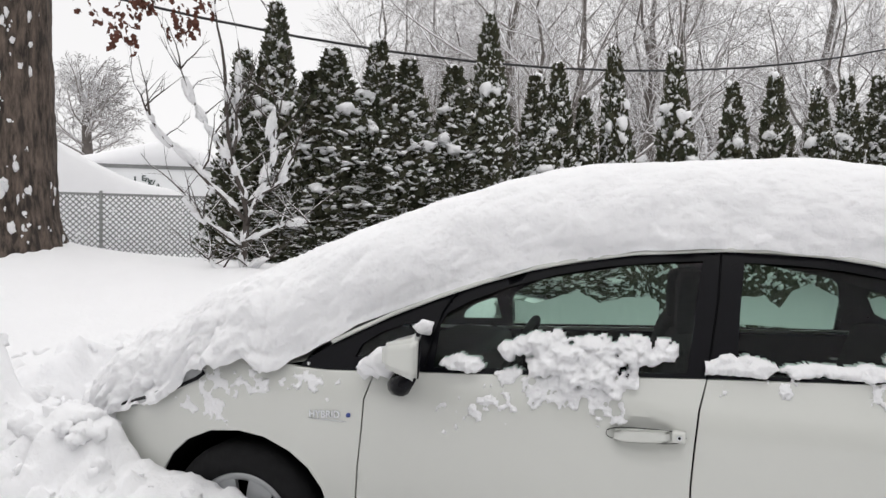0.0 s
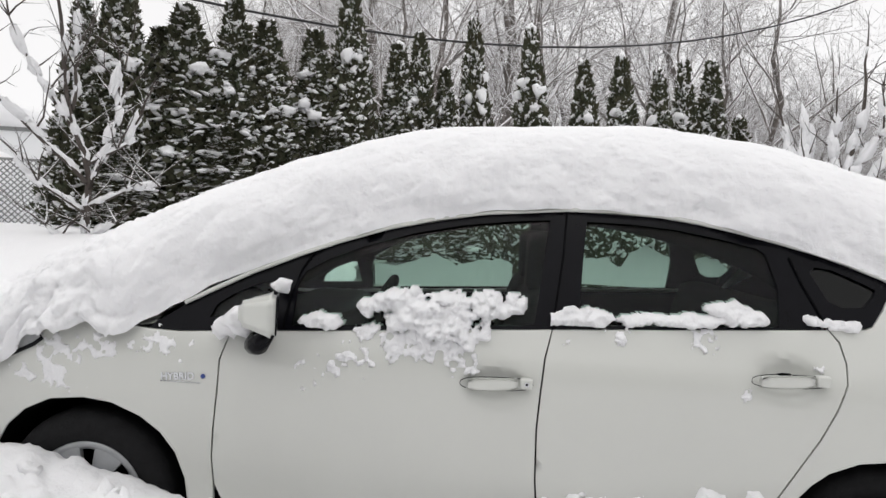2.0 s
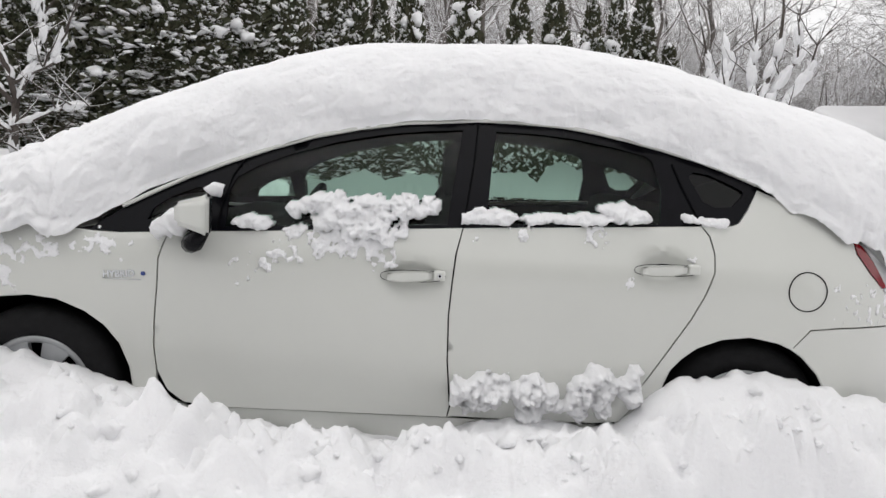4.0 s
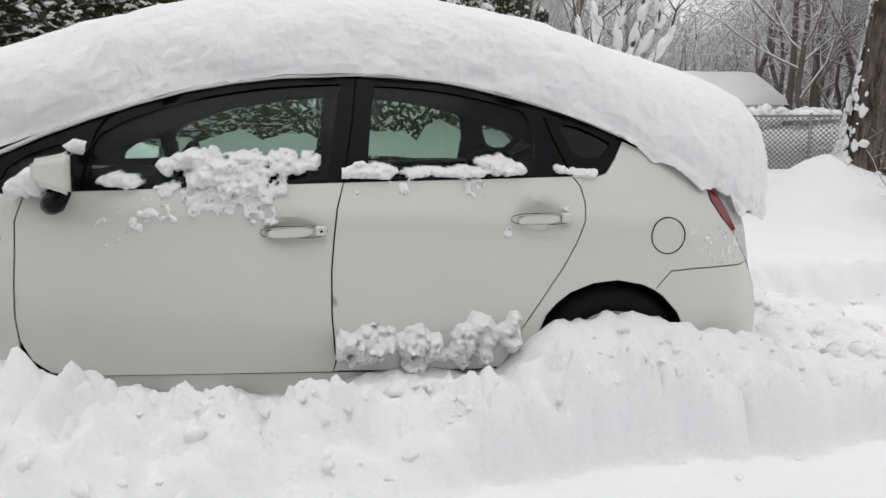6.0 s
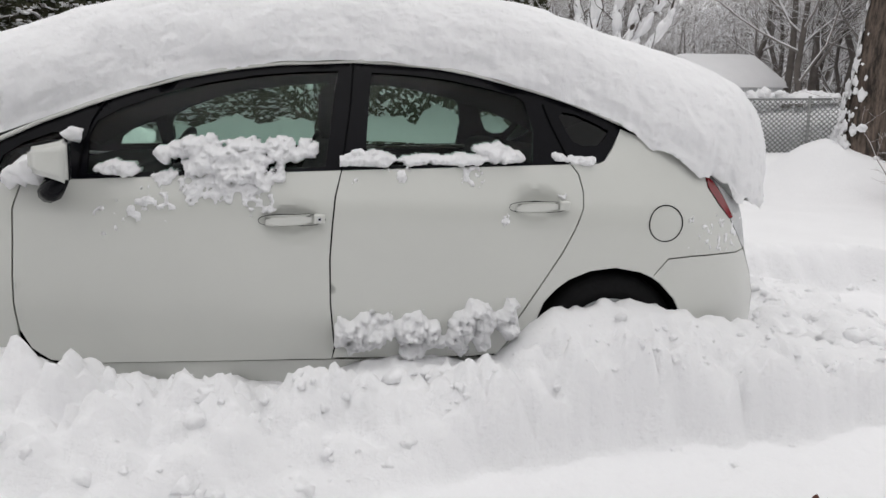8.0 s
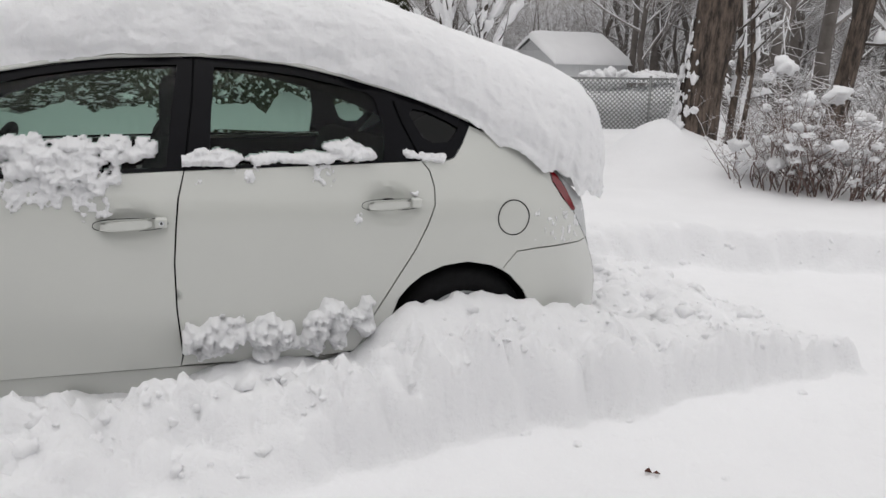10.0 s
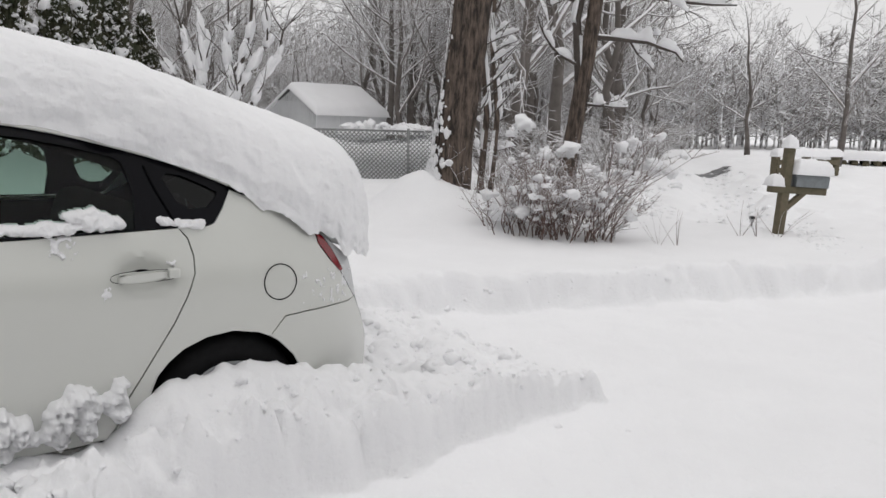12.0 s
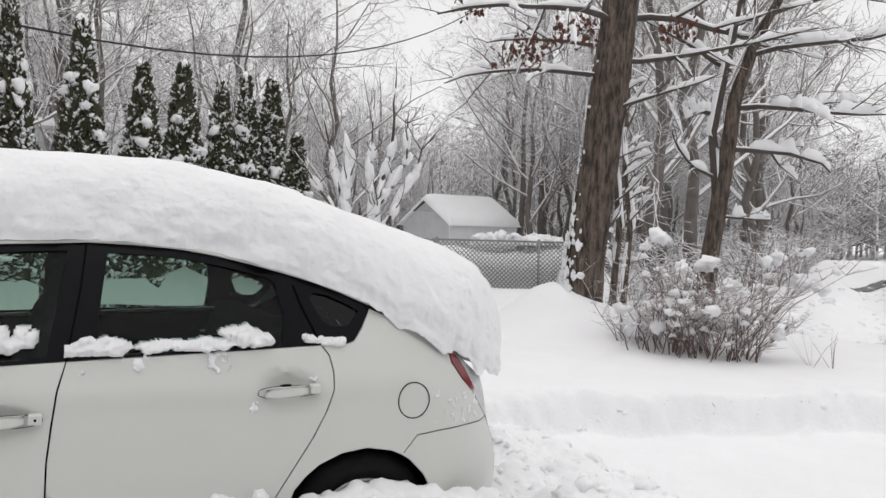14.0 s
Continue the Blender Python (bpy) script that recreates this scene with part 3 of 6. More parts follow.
# door mirrors
for far in (False, True):
    bm = bmesh.new()
    bmesh.ops.create_cube(bm, size=1)
    bmesh.ops.subdivide_edges(bm, edges=bm.edges[:], cuts=3, use_grid_fill=True)
    for v in bm.verts:
        u, q, h = v.co.x + 0.5, v.co.y, v.co.z
        v.co = (0.575 + 0.105 * u, -0.105 + q * (0.13 + 0.05 * u), 1.032 + h * (0.075 + 0.065 * u) - 0.004 * u)
        v.co.x -= 0.27 * (v.co.y + 0.10) * u
        if far:
            v.co.y = WIDTH - v.co.y
    bmesh.ops.bevel(bm, geom=[e for e in bm.edges if len(e.link_faces) == 2 and e.calc_face_angle(0) > 0.9], offset=0.014, segments=3, affect="EDGES")
    mir = part("door_mirror", bm, PAINT, car)
    bm = box(0.680, 0.685, -0.185, -0.025, 0.972, 1.090, 0.002)
    for v in bm.verts:
        v.co.x -= 0.27 * (v.co.y + 0.10)
    stalk = [(0.662, -0.11, 0.965), (0.62, -0.08, 0.925), (0.585, -0.01, 0.91), (0.58, 0.05, 0.925)]
    if far:
        for v in bm.verts:
            v.co.y = WIDTH - v.co.y
        stalk = [(x, WIDTH - y, z) for x, y, z in stalk]
    part("mirror_glass", bm, BLACK, mir)
    v_, f_ = tube(stalk, [0.02, 0.035, 0.036, 0.032], 10)
    part("mirror_foot", mesh("mirror_foot", v_, f_), BLACK, mir, "black plastic mirror foot")

# wheels
def lathe(profile, n=40):
    vs, fs, m_ = [], [], len(profile)
    for k in range(n):
        a = 2 * math.pi * k / n
        vs += [(r * math.cos(a), y, r * math.sin(a)) for y, r in profile]
    for k in range(n):
        for j in range(m_ - 1):
            fs.append((k * m_ + j, k * m_ + j + 1, ((k + 1) % n) * m_ + j + 1, ((k + 1) % n) * m_ + j))
    return vs, fs


def wheel():
    w = new("wheel", mesh("wheel_hub", *tube([(0, 0.03, 0), (0, 0.012, 0)], [0.035, 0.03], 16)))
    w.data.materials.append(SILVER)
    w.parent = car
    part("tyre", mesh("tyre", *lathe([(0.02, 0.2), (0.004, 0.215), (0.0, 0.25), (0.006, 0.285), (0.022, 0.308), (0.05, 0.317), (0.15, 0.317), (0.19, 0.30), (0.2, 0.25), (0.19, 0.2)], 48)), RUBBER, w)
    part("rim", mesh("rim", *lathe([(0.02, 0.178), (0.008, 0.19), (0.01, 0.206), (0.02, 0.208), (0.06, 0.195), (0.15, 0.19)], 48)), SILVER, w)
    part("brake_disc", mesh("brake_disc", *lathe([(0.075, 0.0), (0.075, 0.19)], 32)), DARK, w)
    for k in range(7):
        a = 2 * math.pi * k / 7 + 0.25
        vs = []
        for r, hw, y in ((0.03, 0.022, 0.022), (0.11, 0.034, 0.012), (0.185, 0.056, 0.014)):
            for sgn in (-1, 1):
                for dy in (0, 0.02):
                    vs.append((r * math.cos(a) - sgn * hw * math.sin(a), y + dy, r * math.sin(a) + sgn * hw * math.cos(a)))
        fs = []
        for j in (0, 4):
            fs += [(j, j + 2, j + 6, j + 4), (j + 1, j + 5, j + 7, j + 3), (j, j + 4, j + 5, j + 1), (j + 2, j + 3, j + 7, j + 6)]
        part("spoke", mesh("spoke", vs, fs, shade=False), SILVER, w)
    return w


w0 = wheel()
w0.matrix_local = pose(-0.01, 0.035, 0.317)
for x, y, turn in ((2.675, 0.05, 0), (-0.01, WIDTH - 0.035, 180), (2.675, WIDTH - 0.05, 180)):
    copy_thing(w0, pose(x, y, 0.317, 0, 0, turn))

# cabin
def seat(x, y, wide, name):
    bm = box(x - 0.28, x + 0.22, y - wide / 2, y + wide / 2, 0.40, 0.56, 0.05)
    s = part(name, bm, CLOTH, car)
    bm = box(-0.075, 0.075, y - wide / 2, y + wide / 2, 0.0, 0.62, 0.055)
    for v in bm.verts:
        v.co = (x + 0.20 + 0.30 * v.co.z + v.co.x, v.co.y, 0.50 + v.co.z)
    part("backrest", bm, CLOTH, s)
    for yy in ((y,) if wide < 0.8 else (y - 0.36, y + 0.36)):
        part("headrest", box(x + 0.33, x + 0.48, yy - 0.14, yy + 0.14, *((1.09, 1.335) if wide < 0.8 else (1.02, 1.10)), 0.045), CLOTH, s)


seat(1.16, 0.48, 0.50, "front_seat")
seat(1.16, WIDTH - 0.48, 0.50, "front_seat")
seat(2.02, WIDTH / 2, 1.24, "rear_bench")
part("dashboard", box(0.38, 0.72, 0.16, WIDTH - 0.16, 0.60, 0.965, 0.06), PLASTIC, car)
ring = [(0.90 + 0.075 * math.cos(a) * 1.0, 0.48 + 0.185 * math.sin(a), 0.955 + 0.165 * math.cos(a)) for a in np.linspace(0, 2 * math.pi, 33)]
sw = part("steering_wheel", mesh("steering_wheel", *tube(ring, [0.016] * 33, 8, close=False)), PLASTIC, car)
part("steering_column", mesh("steering_column", *tube([(0.88, 0.48, 0.95), (0.6, 0.48, 0.86)], [0.06, 0.05], 10)), PLASTIC, sw)
part("steering_spoke", box(0.885, 0.905, 0.31, 0.65, 0.93, 0.975, 0.008), PLASTIC, sw)
part("boot_cover", box(2.45, 3.15, 0.2, WIDTH - 0.2, 0.86, 0.90, 0.015), PLASTIC, car)

# badge on the fender: the word in chrome, with a small blue mark after it
def lettering(text, size, where, mat, parent, depth=0.002):
    c = bpy.data.curves.new("lettering", "FONT")
    c.body, c.size, c.extrude = text, size, depth
    c.offset = size * 0.022
    tmp = bpy.data.objects.new("lettering", c)
    me_ = bpy.data.meshes.new_from_object(tmp)
    bpy.data.objects.remove(tmp)
    me_.materials.clear()
    me_.materials.append(mat)
    ob = new("lettering", me_)
    ob.parent = parent
    ob.matrix_local = where
    return ob


badge = part("badge", box(0.262, 0.40, -0.0045, 0.002, 0.7655, 0.7675, 0.0), CHROME, car, "chrome hybrid badge")
lettering("HYBRID", 0.034, pose(0.264, -0.0035, 0.770, 90, -4, 0) @ Matrix.Diagonal((0.98, 1, 1, 1)), CHROME, badge)
part("emblem", mesh("emblem", *tube([(0.409, 0.004, 0.790), (0.409, -0.006, 0.790)], [0.0085, 0.0075], 16)), BLUE, badge, "small blue oval mark")

# ---- snow on the car ----
CAP_X = [-1.02, -0.95, -0.86, -0.66, -0.39, -0.1, 0.234, 0.587, 0.932, 1.27, 1.605, 1.94, 2.39, 2.75, 3.06, 3.25, 3.40, 3.49, 3.54, 3.57]
CAP_Z = [0.55, 0.72, 0.87, 1.04, 1.18, 1.30, 1.43, 1.54, 1.64, 1.70, 1.717, 1.70, 1.625, 1.52, 1.43, 1.365, 1.30, 1.22, 1.12, 0.98]
LOW_X = [-1.02, -0.84, -0.66, -0.57, -0.45, -0.31, -0.25, -0.2, -0.12, 0.0, 0.1, 0.208, 0.3, 0.394, 0.687, 0.994, 1.332, 1.611, 1.762, 2.063, 2.38, 2.666, 2.703, 2.779, 2.874, 2.96, 3.04, 3.1, 3.2, 3.33, 3.49]
LOW_W = [0.40, 0.50, 0.64, 0.72, 0.745, 0.81, 0.885, 0.93, 0.957, 0.972, 0.955, 0.985, 1.037, 1.10, 1.228, 1.332, 1.403, 1.428, 1.427, 1.408, 1.334, 1.245, 1.205, 1.155, 1.10, 1.07, 1.045, 1.02, 0.96, 0.90, 0.86]
cx = np.concatenate([np.linspace(-1.02, 3.3, 520), np.linspace(3.308, 3.49, 32)])
ct = np.concatenate([np.linspace(0, 1, 80) ** 1.2 * 0.5, np.linspace(0.52, 1, 24)])
CX, CT = np.meshgrid(cx, ct)
CAP_XL = [x - 0.058 * (z - 0.055) for x, z in zip(CAP_X, CAP_Z)]
zt = np.interp(CX, CAP_XL, CAP_Z) + 0.02 - 0.055
for _ in range(3):
    zt[:, 1:-1] = (zt[:, :-2] + 2 * zt[:, 1:-1] + zt[:, 2:]) / 4
XL = CX * math.cos(PITCH) - zt * math.sin(PITCH) * 0
wt = CX * math.sin(PITCH) + zt * math.cos(PITCH)
ragged = smooth(0.35, 0.05, CX) + smooth(2.55, 2.85, CX)
wl_ = np.interp(CX, LOW_X, LOW_W) - 0.006 - 0.022 * smooth(0.35, 0.05, CX) + 0.012 * smooth(2.6, 2.8, CX) + (0.10 + 0.90 * ragged) * (0.05 * rough(CX, 0 * CX, 0.07, 3, 31) + 0.024 * rough(CX, 0 * CX, 0.3, 2, 33))
ye = side(CX, wl_) - 0.012 - 0.018 * np.abs(rough(CX, 0 * CX, 0.12, 2, 35)) + 0.04 * np.clip((CX - 3.3) / 0.19, 0, 1) ** 2 + 0.1 * np.clip((-0.6 - CX) / 0.4, 0, 1) ** 2
sN = np.clip(CT / 0.5, 0, 1)
up = np.sin(sN * math.pi / 2) ** 0.75
YC = np.where(CT <= 0.5, ye + (0.62 - ye) * (1 - np.cos(sN * math.pi / 2) ** 0.9), 0.62 + (WIDTH - 0.62 - 0.05) * (CT - 0.5) * 2)
ZC = wl_ + (wt - wl_) * up
ZC = ZC - smooth(0.82, 1.0, CT) * (wt - wl_)
YC = YC - 0.03 * np.sin(sN * math.pi) * (CT < 0.5)
# relief along the surface's own slope, measured by the way up the flank
dy, dz = np.gradient(YC, axis=0), np.gradient(ZC, axis=0)
span = np.hypot(dy, dz) + 1e-9
arc = np.cumsum(span, axis=0)
ny_, nz_ = -dz / span, dy / span
face = np.clip(1.1 - 1.2 * sN, 0, 1)
skirt = np.clip(1 - arc / 0.14, 0, 1) * (0.25 + 0.75 * ragged)
nose = smooth(0.35, -0.2, CX)
lift = 0.06 * rough(CX, arc, 0.5, 2, 37) * (0.35 + 0.65 * face) + 0.034 * rough(CX, arc, 0.15, 3, 39) * (0.12 + 0.88 * face)
lift = lift + (billow(CX, arc, 0.10, 3, 43) - 0.4) * (0.020 * face + 0.040 * skirt + 0.040 * nose * face)
lift = lift + (billow(CX, arc, 0.045, 3, 45) - 0.4) * (0.009 * face + 0.020 * skirt + 0.020 * nose) + 0.0035 * rough(CX, arc, 0.022, 2, 47) * (0.3 + 0.7 * face)
lift = lift * np.clip(0.25 + arc / 0.05, 0, 1)
YC, ZC = YC + ny_ * lift, ZC + nz_ * lift
# a dent with a sharper edge near the tail, and the fallen lump over the lamp
ZC = ZC - 0.015 * smooth(2.42, 2.47, CX) * smooth(2.9, 2.5, CX) * sN
nr, nc = CX.shape
verts = np.stack([CX, YC, ZC], -1).reshape(-1, 3).tolist()
ii = np.arange(nr * nc).reshape(nr, nc)
faces = np.stack([ii[:-1, :-1], ii[:-1, 1:], ii[1:, 1:], ii[1:, :-1]], -1).reshape(-1, 4).tolist()
faces.append(ii[:, -1].tolist())
faces.append(ii[::-1, 0].tolist())
cap = thing("snow_blanket", "thick white snow blanket over the roof and bonnet of the car", "snow", CAR, data=mesh("snow_cap", verts, faces, SNOW))


def clod(seed, r, flat=0.8, cuts=2):
    """Verts and faces of an uneven lump."""
    bm = bmesh.new()
    bmesh.ops.create_icosphere(bm, subdivisions=cuts, radius=1)
    for v in bm.verts:
        k = 1 + 0.75 * noise.noise(v.co * 1.1 + Vector((seed * 3.7, seed, 0))) + 0.45 * noise.noise(v.co * 2.3 + Vector((seed, 0, seed))) + 0.22 * noise.noise(v.co * 4.4 + Vector((0, seed, seed))) + 0.15 * noise.noise(v.co * 9.0 + Vector((0, seed, seed)))
        v.co = v.co * k * r
        v.co.z *= flat
    out = [v.co.copy() for v in bm.verts], [tuple(v.index for v in f.verts) for f in bm.faces]
    bm.free()
    return out


def stuck_snow(x0, x1, w0, w1, depth, cover, seed, step=0.0065, grain=0.06, label="loose snow clinging to the side of the car"):
    """Snow clinging to the flank: thickness over a patch, where cover says there is any."""
    xs, ws = np.arange(x0, x1, step), np.arange(w0, w1, step)
    X, Wd = np.meshgrid(xs, ws)
    c = cover(X, Wd) - (0.15 if grain > 0.05 else 0.40) + (1.5 if grain > 0.05 else 1.25) * rough(X, Wd, grain, 4, seed)
    lumps = 0.35 + 0.6 * billow(X, Wd, grain * 0.75, 3, seed + 5) + 0.45 * billow(X, Wd, grain * 0.36, 2, seed + 8)
    t_ = np.where(c > 0, depth * np.clip(c, 0, 1.2) ** 0.6 * lumps, c * 0.25)
    Y = side(X, Wd) - np.clip(t_, -0.04, 1)
    on = c > 0
    keep = on[:-1, :-1] | on[1:, :-1] | on[:-1, 1:] | on[1:, 1:]
    i_ = np.arange(X.size).reshape(X.shape)
    f_ = np.stack([i_[:-1, :-1], i_[:-1, 1:], i_[1:, 1:], i_[1:, :-1]], -1)[keep]
    used, inv = np.unique(f_, return_inverse=True)
    v_ = np.stack([X, Y, Wd], -1).reshape(-1, 3)[used]
    ob = thing("clinging_snow", label, "snow", CAR, data=mesh("clinging_snow", v_.tolist(), inv.reshape(f_.shape).tolist(), SNOW_LOOSE))
    return ob


CLING = bpy.data.materials.new("thin_snow_on_glass")
CLING.use_nodes = True
_n, _l = CLING.node_tree.nodes, CLING.node_tree.links
_t, _m = _n.new("ShaderNodeBsdfTranslucent"), _n.new("ShaderNodeMixShader")
_t.inputs[0].default_value = (0.86, 0.88, 0.88, 1)
_n["Principled BSDF"].inputs["Base Color"].default_value = (0.86, 0.86, 0.88, 1)
_n["Principled BSDF"].inputs["Roughness"].default_value = 0.9
_m.inputs[0].default_value = 0.75
_l.new(_n["Principled BSDF"].outputs[0], _m.inputs[1])
_l.new(_t.outputs[0], _m.inputs[2])
_l.new(_m.outputs[0], _n["Material Output"].inputs[0])


def far_window_snow(x0, x1, low, high_x, high_w, seed):
    """Thin wet snow stuck to a window on the car's other side, with a wavy upper edge."""
    xs = np.arange(x0, x1, 0.01)
    top_ = np.interp(xs, high_x, high_w) + 0.012 * rough(xs, 0 * xs, 0.04, 3, seed)
    vs, fs = [], []
    for i, x in enumerate(xs):
        for k in range(8):
            w = low + (top_[i] - low) * k / 7
            vs.append((x, WIDTH - float(side(x, w)) + 0.006 + 0.006 * float(rough(np.array([x]), np.array([w]), 0.03, 2, seed)[0]), w))
    for i in range(len(xs) - 1):
        for k in range(7):
            a = i * 8 + k
            fs.append((a, a + 1, a + 9, a + 8))
    thing("window_snow", "thin translucent snow stuck to the far side window", "snow", CAR, data=mesh("window_snow", vs, fs, CLING))


def patch(cx_, cz_, rx, rz, k=1.0):
    return lambda X, Z: k * (1 - ((X - cx_) / rx) ** 2 - ((Z - cz_) / rz) ** 2)


def any_of(*fs):
    return lambda X, Z: np.maximum.reduce([f(X, Z) for f in fs])


stuck_snow(0.70, 1.54, 0.90, 1.18, 0.055, any_of(patch(1.14, 1.045, 0.19, 0.075, 1.25), patch(1.02, 1.05, 0.10, 0.05, 1.0), patch(1.38, 1.08, 0.14, 0.045, 1.15), patch(1.24, 0.985, 0.13, 0.05, 0.9), patch(0.80, 0.995, 0.085, 0.03, 1.2)), 51, step=0.005, grain=0.052, label="clumps of snow sliding off the front side window")
stuck_snow(0.72, 1.42, 0.76, 1.02, 0.022, any_of(patch(1.13, 0.955, 0.23, 0.075, 0.85), patch(1.27, 0.91, 0.08, 0.06, 0.7), patch(0.95, 0.90, 0.12, 0.05, 0.5), patch(0.85, 0.85, 0.14, 0.03, 0.3), patch(0.76, 0.785, 0.04, 0.03, 0.3)), 57, grain=0.024, step=0.0045)
stuck_snow(1.56, 2.60, 0.97, 1.17, 0.040, any_of(lambda X, Z: 0.95 - ((Z - 1.047 - 0.052 * (X - 1.6)) / 0.026) ** 2 - 1.1 * np.abs(rough(X, 0 * X, 0.09, 2, 62)) - 0.9 * smooth(2.20, 2.36, X), patch(2.14, 1.10, 0.075, 0.035, 1.1), patch(1.64, 1.06, 0.07, 0.04, 1.2), patch(2.48, 1.085, 0.075, 0.028, 1.0)), 61, step=0.005, grain=0.052, label="line of snow along the rear window sill")
stuck_snow(1.60, 2.32, 0.93, 1.05, 0.014, any_of(patch(1.79, 1.005, 0.045, 0.04, 0.75), patch(2.06, 1.01, 0.06, 0.045, 0.75), patch(1.60, 1.0, 0.03, 0.04, 0.6)), 67, grain=0.02, step=0.0045)
stuck_snow(1.55, 2.29, 0.25, 0.58, 0.085, any_of(patch(1.67, 0.40, 0.12, 0.10, 1.2), patch(1.88, 0.39, 0.11, 0.10, 1.2), patch(2.08, 0.42, 0.12, 0.11, 1.2), patch(2.22, 0.45, 0.06, 0.08, 0.8)), 71, step=0.006, grain=0.052, label="caked snow on the bottom of the rear door")
stuck_snow(-0.3, 0.45, 0.68, 0.98, 0.005, any_of(patch(-0.05, 0.86, 0.24, 0.06, 0.5), patch(-0.15, 0.76, 0.18, 0.05, 0.5), patch(0.28, 0.88, 0.12, 0.06, 0.4)), 77, grain=0.030, step=0.0045, label="thin smears of snow on the front fender")
stuck_snow(2.95, 3.3, 0.72, 0.92, 0.005, any_of(patch(3.12, 0.80, 0.13, 0.07, 0.3), patch(2.99, 0.87, 0.03, 0.03, 0.3)), 83, grain=0.022, step=0.0045, label="thin smears of snow beside the tail lamp")
stuck_snow(2.12, 2.24, 0.80, 0.92, 0.012, patch(2.185, 0.86, 0.03, 0.04, 0.6), 87, grain=0.02, step=0.0045)
stuck_snow(2.36, 2.46, 0.90, 0.98, 0.010, patch(2.42, 0.945, 0.02, 0.02, 0.5), 89, grain=0.02, step=0.0045)
for seed, x, y, w, r in ((1, 0.54, -0.03, 0.985, 0.055), (2, 0.50, -0.02, 0.965, 0.045), (3, 0.60, -0.05, 1.0, 0.045), (4, 0.655, 0.03, 1.11, 0.03), (5, 0.46, 0.0, 0.95, 0.03)):
    thing("clinging_snow", "small clump of snow behind the door mirror", "snow", CAR @ pose(x, y, w), data=mesh("clod", *clod(seed, r), SNOW_LOOSE))

far_window_snow(0.70, 1.48, 0.985, [0.70, 0.81, 0.94, 1.04, 1.16, 1.28, 1.40, 1.48], [1.10, 1.10, 1.14, 1.18, 1.12, 1.16, 1.17, 1.14], 91)
far_window_snow(1.67, 2.31, 1.055, [1.67, 1.86, 1.98, 2.05, 2.10, 2.17, 2.31], [1.19, 1.20, 1.21, 1.15, 1.25, 1.28, 1.23], 93)
far_window_snow(2.44, 2.63, 1.10, [2.44, 2.5, 2.56, 2.63], [1.22, 1.245, 1.23, 1.17], 95)

# lumps thrown against the nose of the car
bag = Bag()
rng = random.Random(19)
for k in range(210):
    x = rng.uniform(-1.1, -0.42)
    y = rng.uniform(-0.14, 0.10) + 0.25 * max(0.0, -0.55 - x)
    top_ = float(np.interp(x, [-1.1, -0.6, -0.5, -0.42], [0.80, 0.76, 0.70, 0.50]))
    v_, f_ = clod(k * 2.1, rng.choice((0.02, 0.03, 0.03, 0.04, 0.05, 0.06)), 0.85, 3)
    zz = rng.uniform(0.38, top_)
    bag.add(([v + Vector((x, y, zz)) for v in v_], f_))
thing("snow_lumps", "rough lumps of snow piled against the front bumper", "snow", data=bag.mesh("snow_lumps", SNOW), kind="stuff")

# crumbs and lumps of thrown snow over the heaps and along the cut edges
shapes = [clod(k * 3.3 + 0.7, 1.0, 0.8, 2) for k in range(14)]


def scatter(name, label, spots_, seed):
    rng = random.Random(seed)
    bag = Bag()
    for x, y, r in spots_:
        z = float(ground(np.array([x]), np.array([y]))[0])
        v_, f_ = shapes[rng.randrange(14)]
        turn = Matrix.Rotation(rng.uniform(0, 6.28), 3, "Z") @ Matrix.Rotation(rng.uniform(-0.6, 0.6), 3, "X")
        at = Vector((x, y, z - r * 0.5))
        bag.add(([turn @ v * r + at for v in v_], f_))
    thing(name, label, "snow", data=bag.mesh(name, SNOW), kind="stuff")


rng = random.Random(63)
spots_ = []
for k in range(420):
    x = rng.uniform(-1.3, 4.7)
    edge = float(np.interp(x, [-1.5, 1.2, 2.0, 3.3, 4.72], [-0.95, -0.80, -0.46, -0.30, -0.20]))
    thick_ = 1.0 if x < 1.9 else 0.6
    y = rng.uniform(edge + 0.06, -0.07) if rng.random() < 0.75 else edge + rng.gauss(0.10, 0.03)
    spots_.append((x, y, rng.choice((0.008, 0.010, 0.014, 0.018, 0.024, 0.034)) * thick_))
scatter("snow_crumbs", "crumbly lumps of shovelled snow heaped along the car", spots_, 65)
spots_ = []
for k in range(330):
    x = rng.uniform(3.55, 4.9) if k < 300 else rng.uniform(4.9, 7.5)
    y = rng.uniform(0.1, 1.9) if k < 300 else 1.98 - 0.36 * (x - 4.95) + rng.gauss(0, 0.08)
    spots_.append((x, y, rng.choice((0.012, 0.018, 0.03, 0.05)) * (1.0 if k < 300 else 0.7)))
scatter("snow_crumbs", "broken lumps of snow behind the car", spots_, 67)
spots_ = []
for k in range(230):
    spots_.append((rng.uniform(-2.6, -0.75), rng.uniform(-0.9, 1.6), rng.choice((0.015, 0.02, 0.03, 0.04, 0.06))))
scatter("snow_crumbs", "rough lumps of snow thrown up before the car", spots_, 69)

